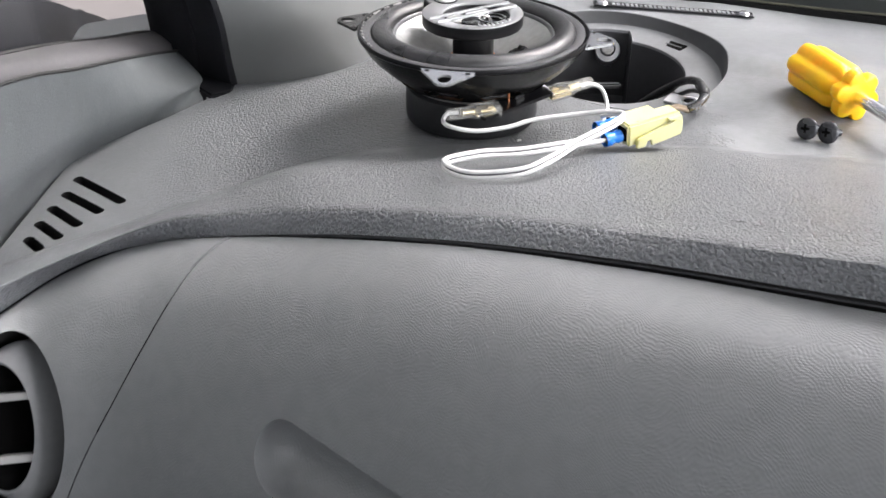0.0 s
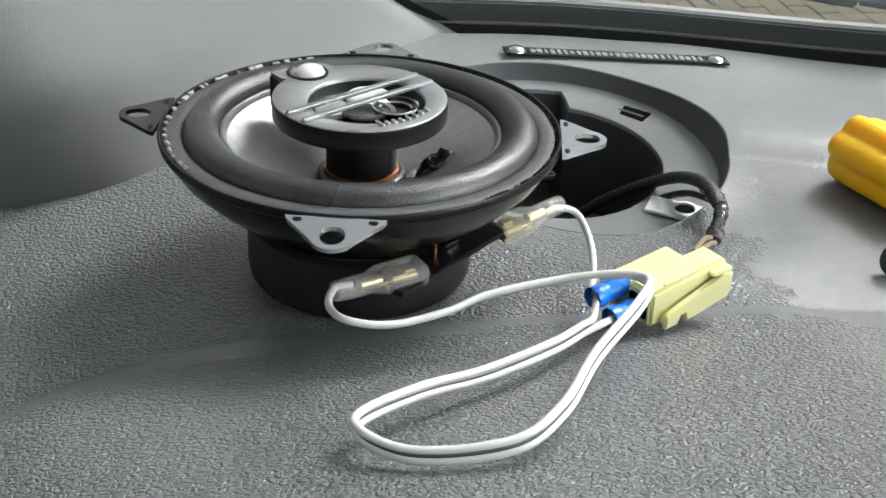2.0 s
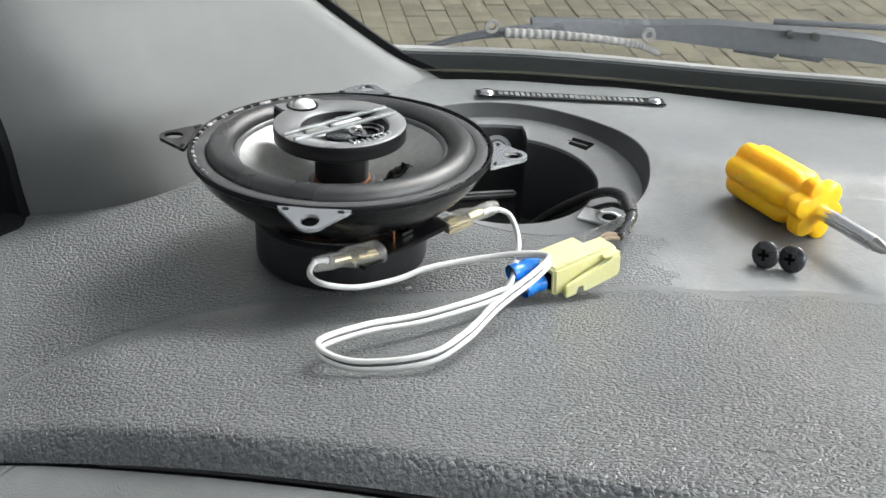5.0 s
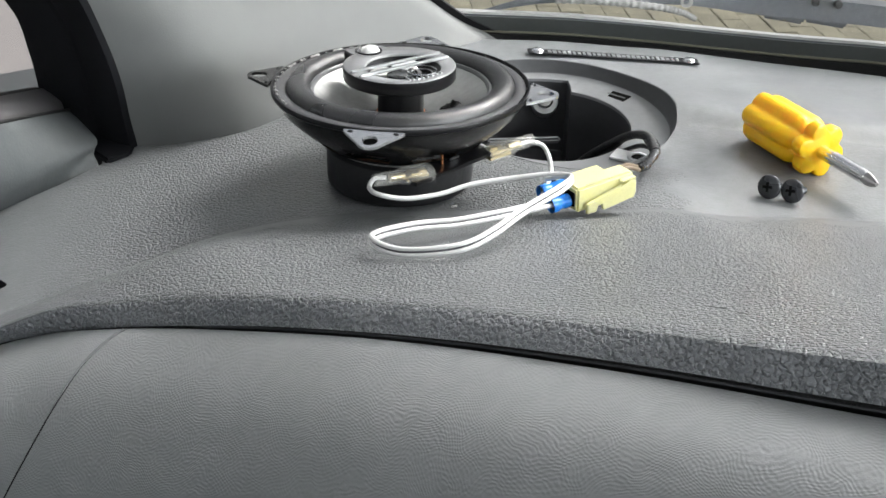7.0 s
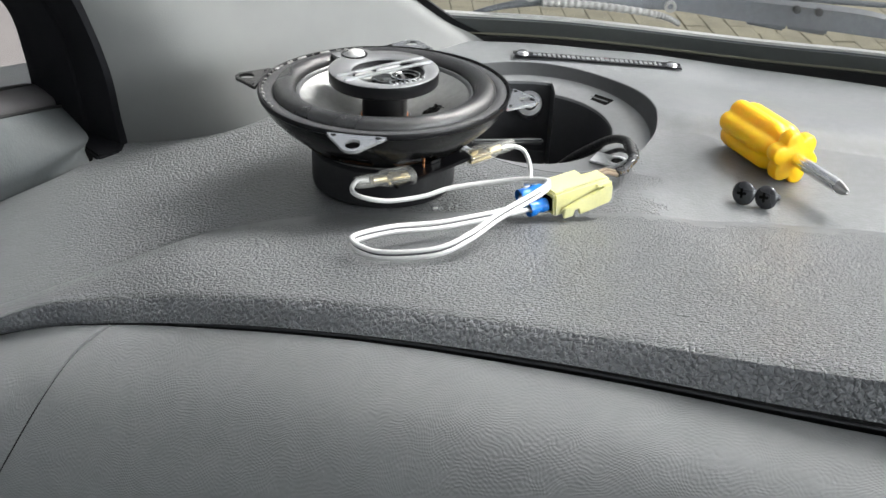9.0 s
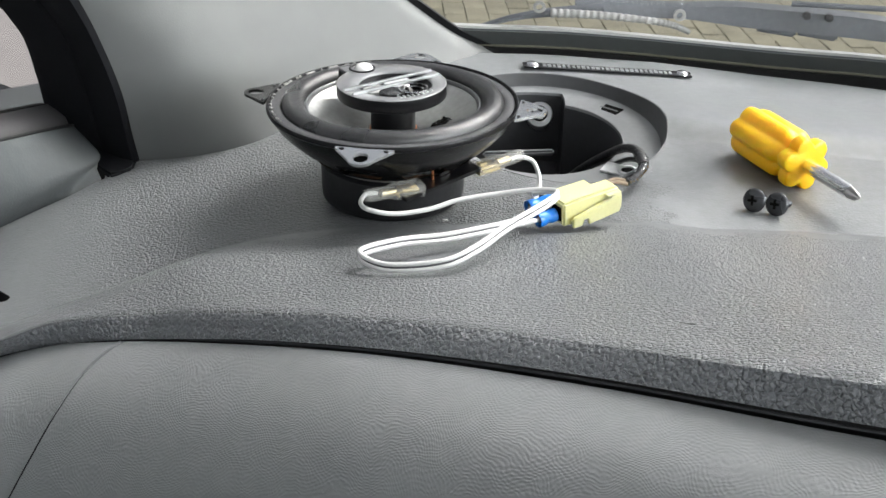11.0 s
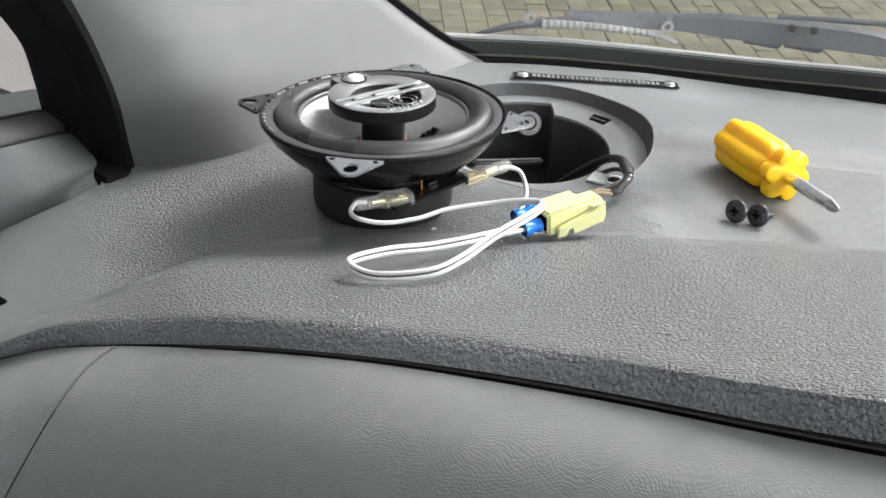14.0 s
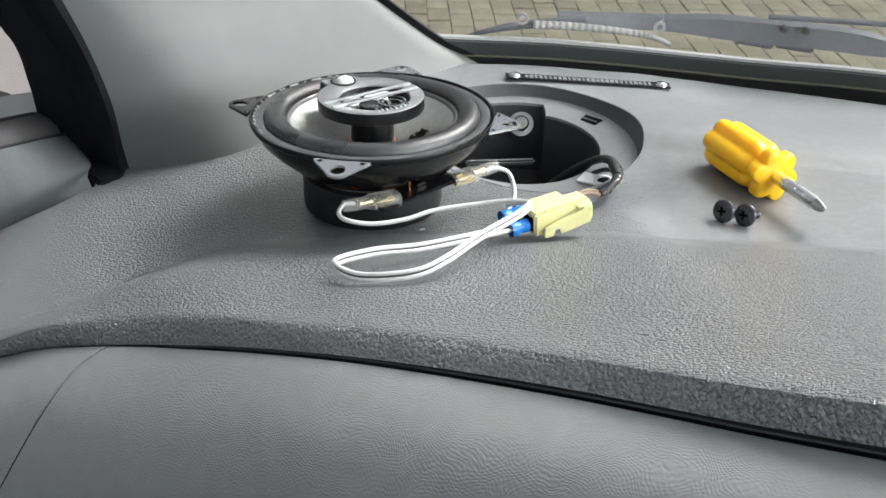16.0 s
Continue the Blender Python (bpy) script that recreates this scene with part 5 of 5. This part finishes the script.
# cabin shell: roof liner, walls with window openings, seat back
tagged(part("ceiling", block((1.7, 1.06, 0.03), pose(0.45, -0.96, 0.62), 0.004), M_LINER), "grey cloth headliner", "headliner", kind="structure")
tagged(part("wall_rear", block((1.7, 0.04, 0.95), pose(0.45, -1.45, -0.5), 0.004), M_SEAT), "grey cloth cabin rear", "wall", kind="structure")
tagged(part("wall_right", block((0.04, 1.4, 0.95), pose(1.28, -0.75, -0.5), 0.004), M_SEAT), "grey lower side of the cabin", "wall", kind="structure")
tagged(part("wall_left", block((0.04, 1.4, 0.72), pose(-0.29, -0.75, -0.615), 0.004), M_SEAT), "grey lower side of the cabin", "wall", kind="structure")
tagged(part("wall_front", block((1.5, 0.04, 0.85), pose(0.5, -0.02, -0.555), 0.004), M_SEAT), "grey bulkhead below the dash", "wall", kind="structure")
tagged(part("floor", block((1.54, 1.44, 0.03), pose(0.5, -0.73, -0.9), 0.004), M_SEAT), "dark carpeted cabin floor", "floor", kind="structure")

# ground, pavers and grass
SLOPE = -0.05


def ground_z(y):
    return -1.45 + SLOPE * y


bm = bmesh.new()
grid(bm, [[(x, y, ground_z(y) - 0.003) for x in (-60, -8, 0, 8, 60)] for y in (-40, 0, 4, 9, 20, 90)])
ground = tagged(part("ground", bm, M_SOIL), "sandy ground with paving and grass", "ground", kind="structure")

bm = bmesh.new()
grid(bm, [[(x, y, ground_z(y) + 0.004) for x in (-12, -6, -0.75)] for y in (-6, 0, 6, 14)])
tagged(part("road", bm, M_HOUSEWALL), "pale concrete yard beside the car", "yard", kind="structure")

paving = tagged(new("pavement"), "weathered sandy block paving with dark joints", "pavement", kind="structure")
PW, PD = 0.105, 0.21
me_list = []
for k in range(4):
    b2 = bmesh.new()
    block((PW - 0.0026, PD - 0.0026, 0.05), pose(0, 0, 0), 0.003, b2, 1)
    for v in b2.verts:
        v.co += noise.noise_vector(v.co * 40 + Vector((k * 7, 0, 0))) * 0.002
    me = bpy.data.meshes.new("paver")
    b2.to_mesh(me)
    b2.free()
    me.materials.append(M_PAVER)
    me_list.append(me)
count = 0
far = bmesh.new()
tilt = math.degrees(math.atan(SLOPE))
for i in range(48):
    for j in range(34):
        x = -0.68 + PW * i
        y = 3.6 + PD * (j + (0.5 if i % 2 else 0))
        dz = random.uniform(-0.003, 0.003)
        m = pose(x, y, ground_z(y) - 0.02 + dz, tilt + random.uniform(-0.6, 0.6), random.uniform(-0.6, 0.6), random.uniform(-0.8, 0.8))
        if 0.0 < x < 2.3 and 5.4 < y < 8.1 and count < 300:
            p = new("paver", random.choice(me_list))
            p.matrix_basis = m
            p.parent = paving
            count += 1
        else:
            far_me = random.choice(me_list)
            own = bmesh.new()
            own.from_mesh(far_me)
            merge(far, own, m)
rest = part("paving_field", far, M_PAVER, paving)
tagged(rest, "", "", "", "stuff")

# grass at the far side of the paving
verts, faces = [], []
for k in range(9000):
    x, y = random.uniform(-3, 8), 10.2 + random.random() ** 1.5 * 5
    z, h, a = ground_z(y) - 0.012, random.uniform(0.04, 0.12), random.uniform(0, 6.28)
    dx, dy = 0.006 * math.cos(a), 0.006 * math.sin(a)
    n = len(verts)
    verts += [(x - dx, y - dy, z), (x + dx, y + dy, z), (x + random.uniform(-0.03, 0.03), y + random.uniform(-0.03, 0.03), z + h)]
    faces.append((n, n + 1, n + 2))
me = bpy.data.meshes.new("grass")
me.from_pydata(verts, [], faces)
me.materials.append(M_GRASS)
tagged(new("grass", me), "short grass beyond the paving", "grass", kind="stuff")

# unseen dark screen far ahead of the car, added to block the low sky
M_SKY_BLOCK = material("dark_far_foliage", (0.035, 0.045, 0.018), 0.9, vary=0.5, vary_scale=3)
def block_height(x):
    """Height of the added screen: tall ahead and on the kerb side, low on the other to let light in."""
    return 14.5 - 2.5 * step(-14, 0, x) - 8.5 * step(3, 15, x)


bm = bmesh.new()
rows = []
for k in range(24):
    u = k / 23
    row = []
    for i in range(101):
        x = -70 + 1.4 * i
        top = block_height(x) + 1.6 * noise.noise(Vector((i * 0.31, 0, 7)))
        row.append(Vector((x, 26 + 1.2 * noise.noise(Vector((i * 0.7, k * 0.9, 3))) + 2.5 * u, ground_z(26) + top * u + 0.5 * noise.noise(Vector((i * 0.9, k * 1.1, 5))))))
    rows.append(row)
grid(bm, rows)
tagged(part("backdrop", bm, M_SKY_BLOCK), "unseen dark green screen far ahead, added to block low sky", "trees", kind="structure")
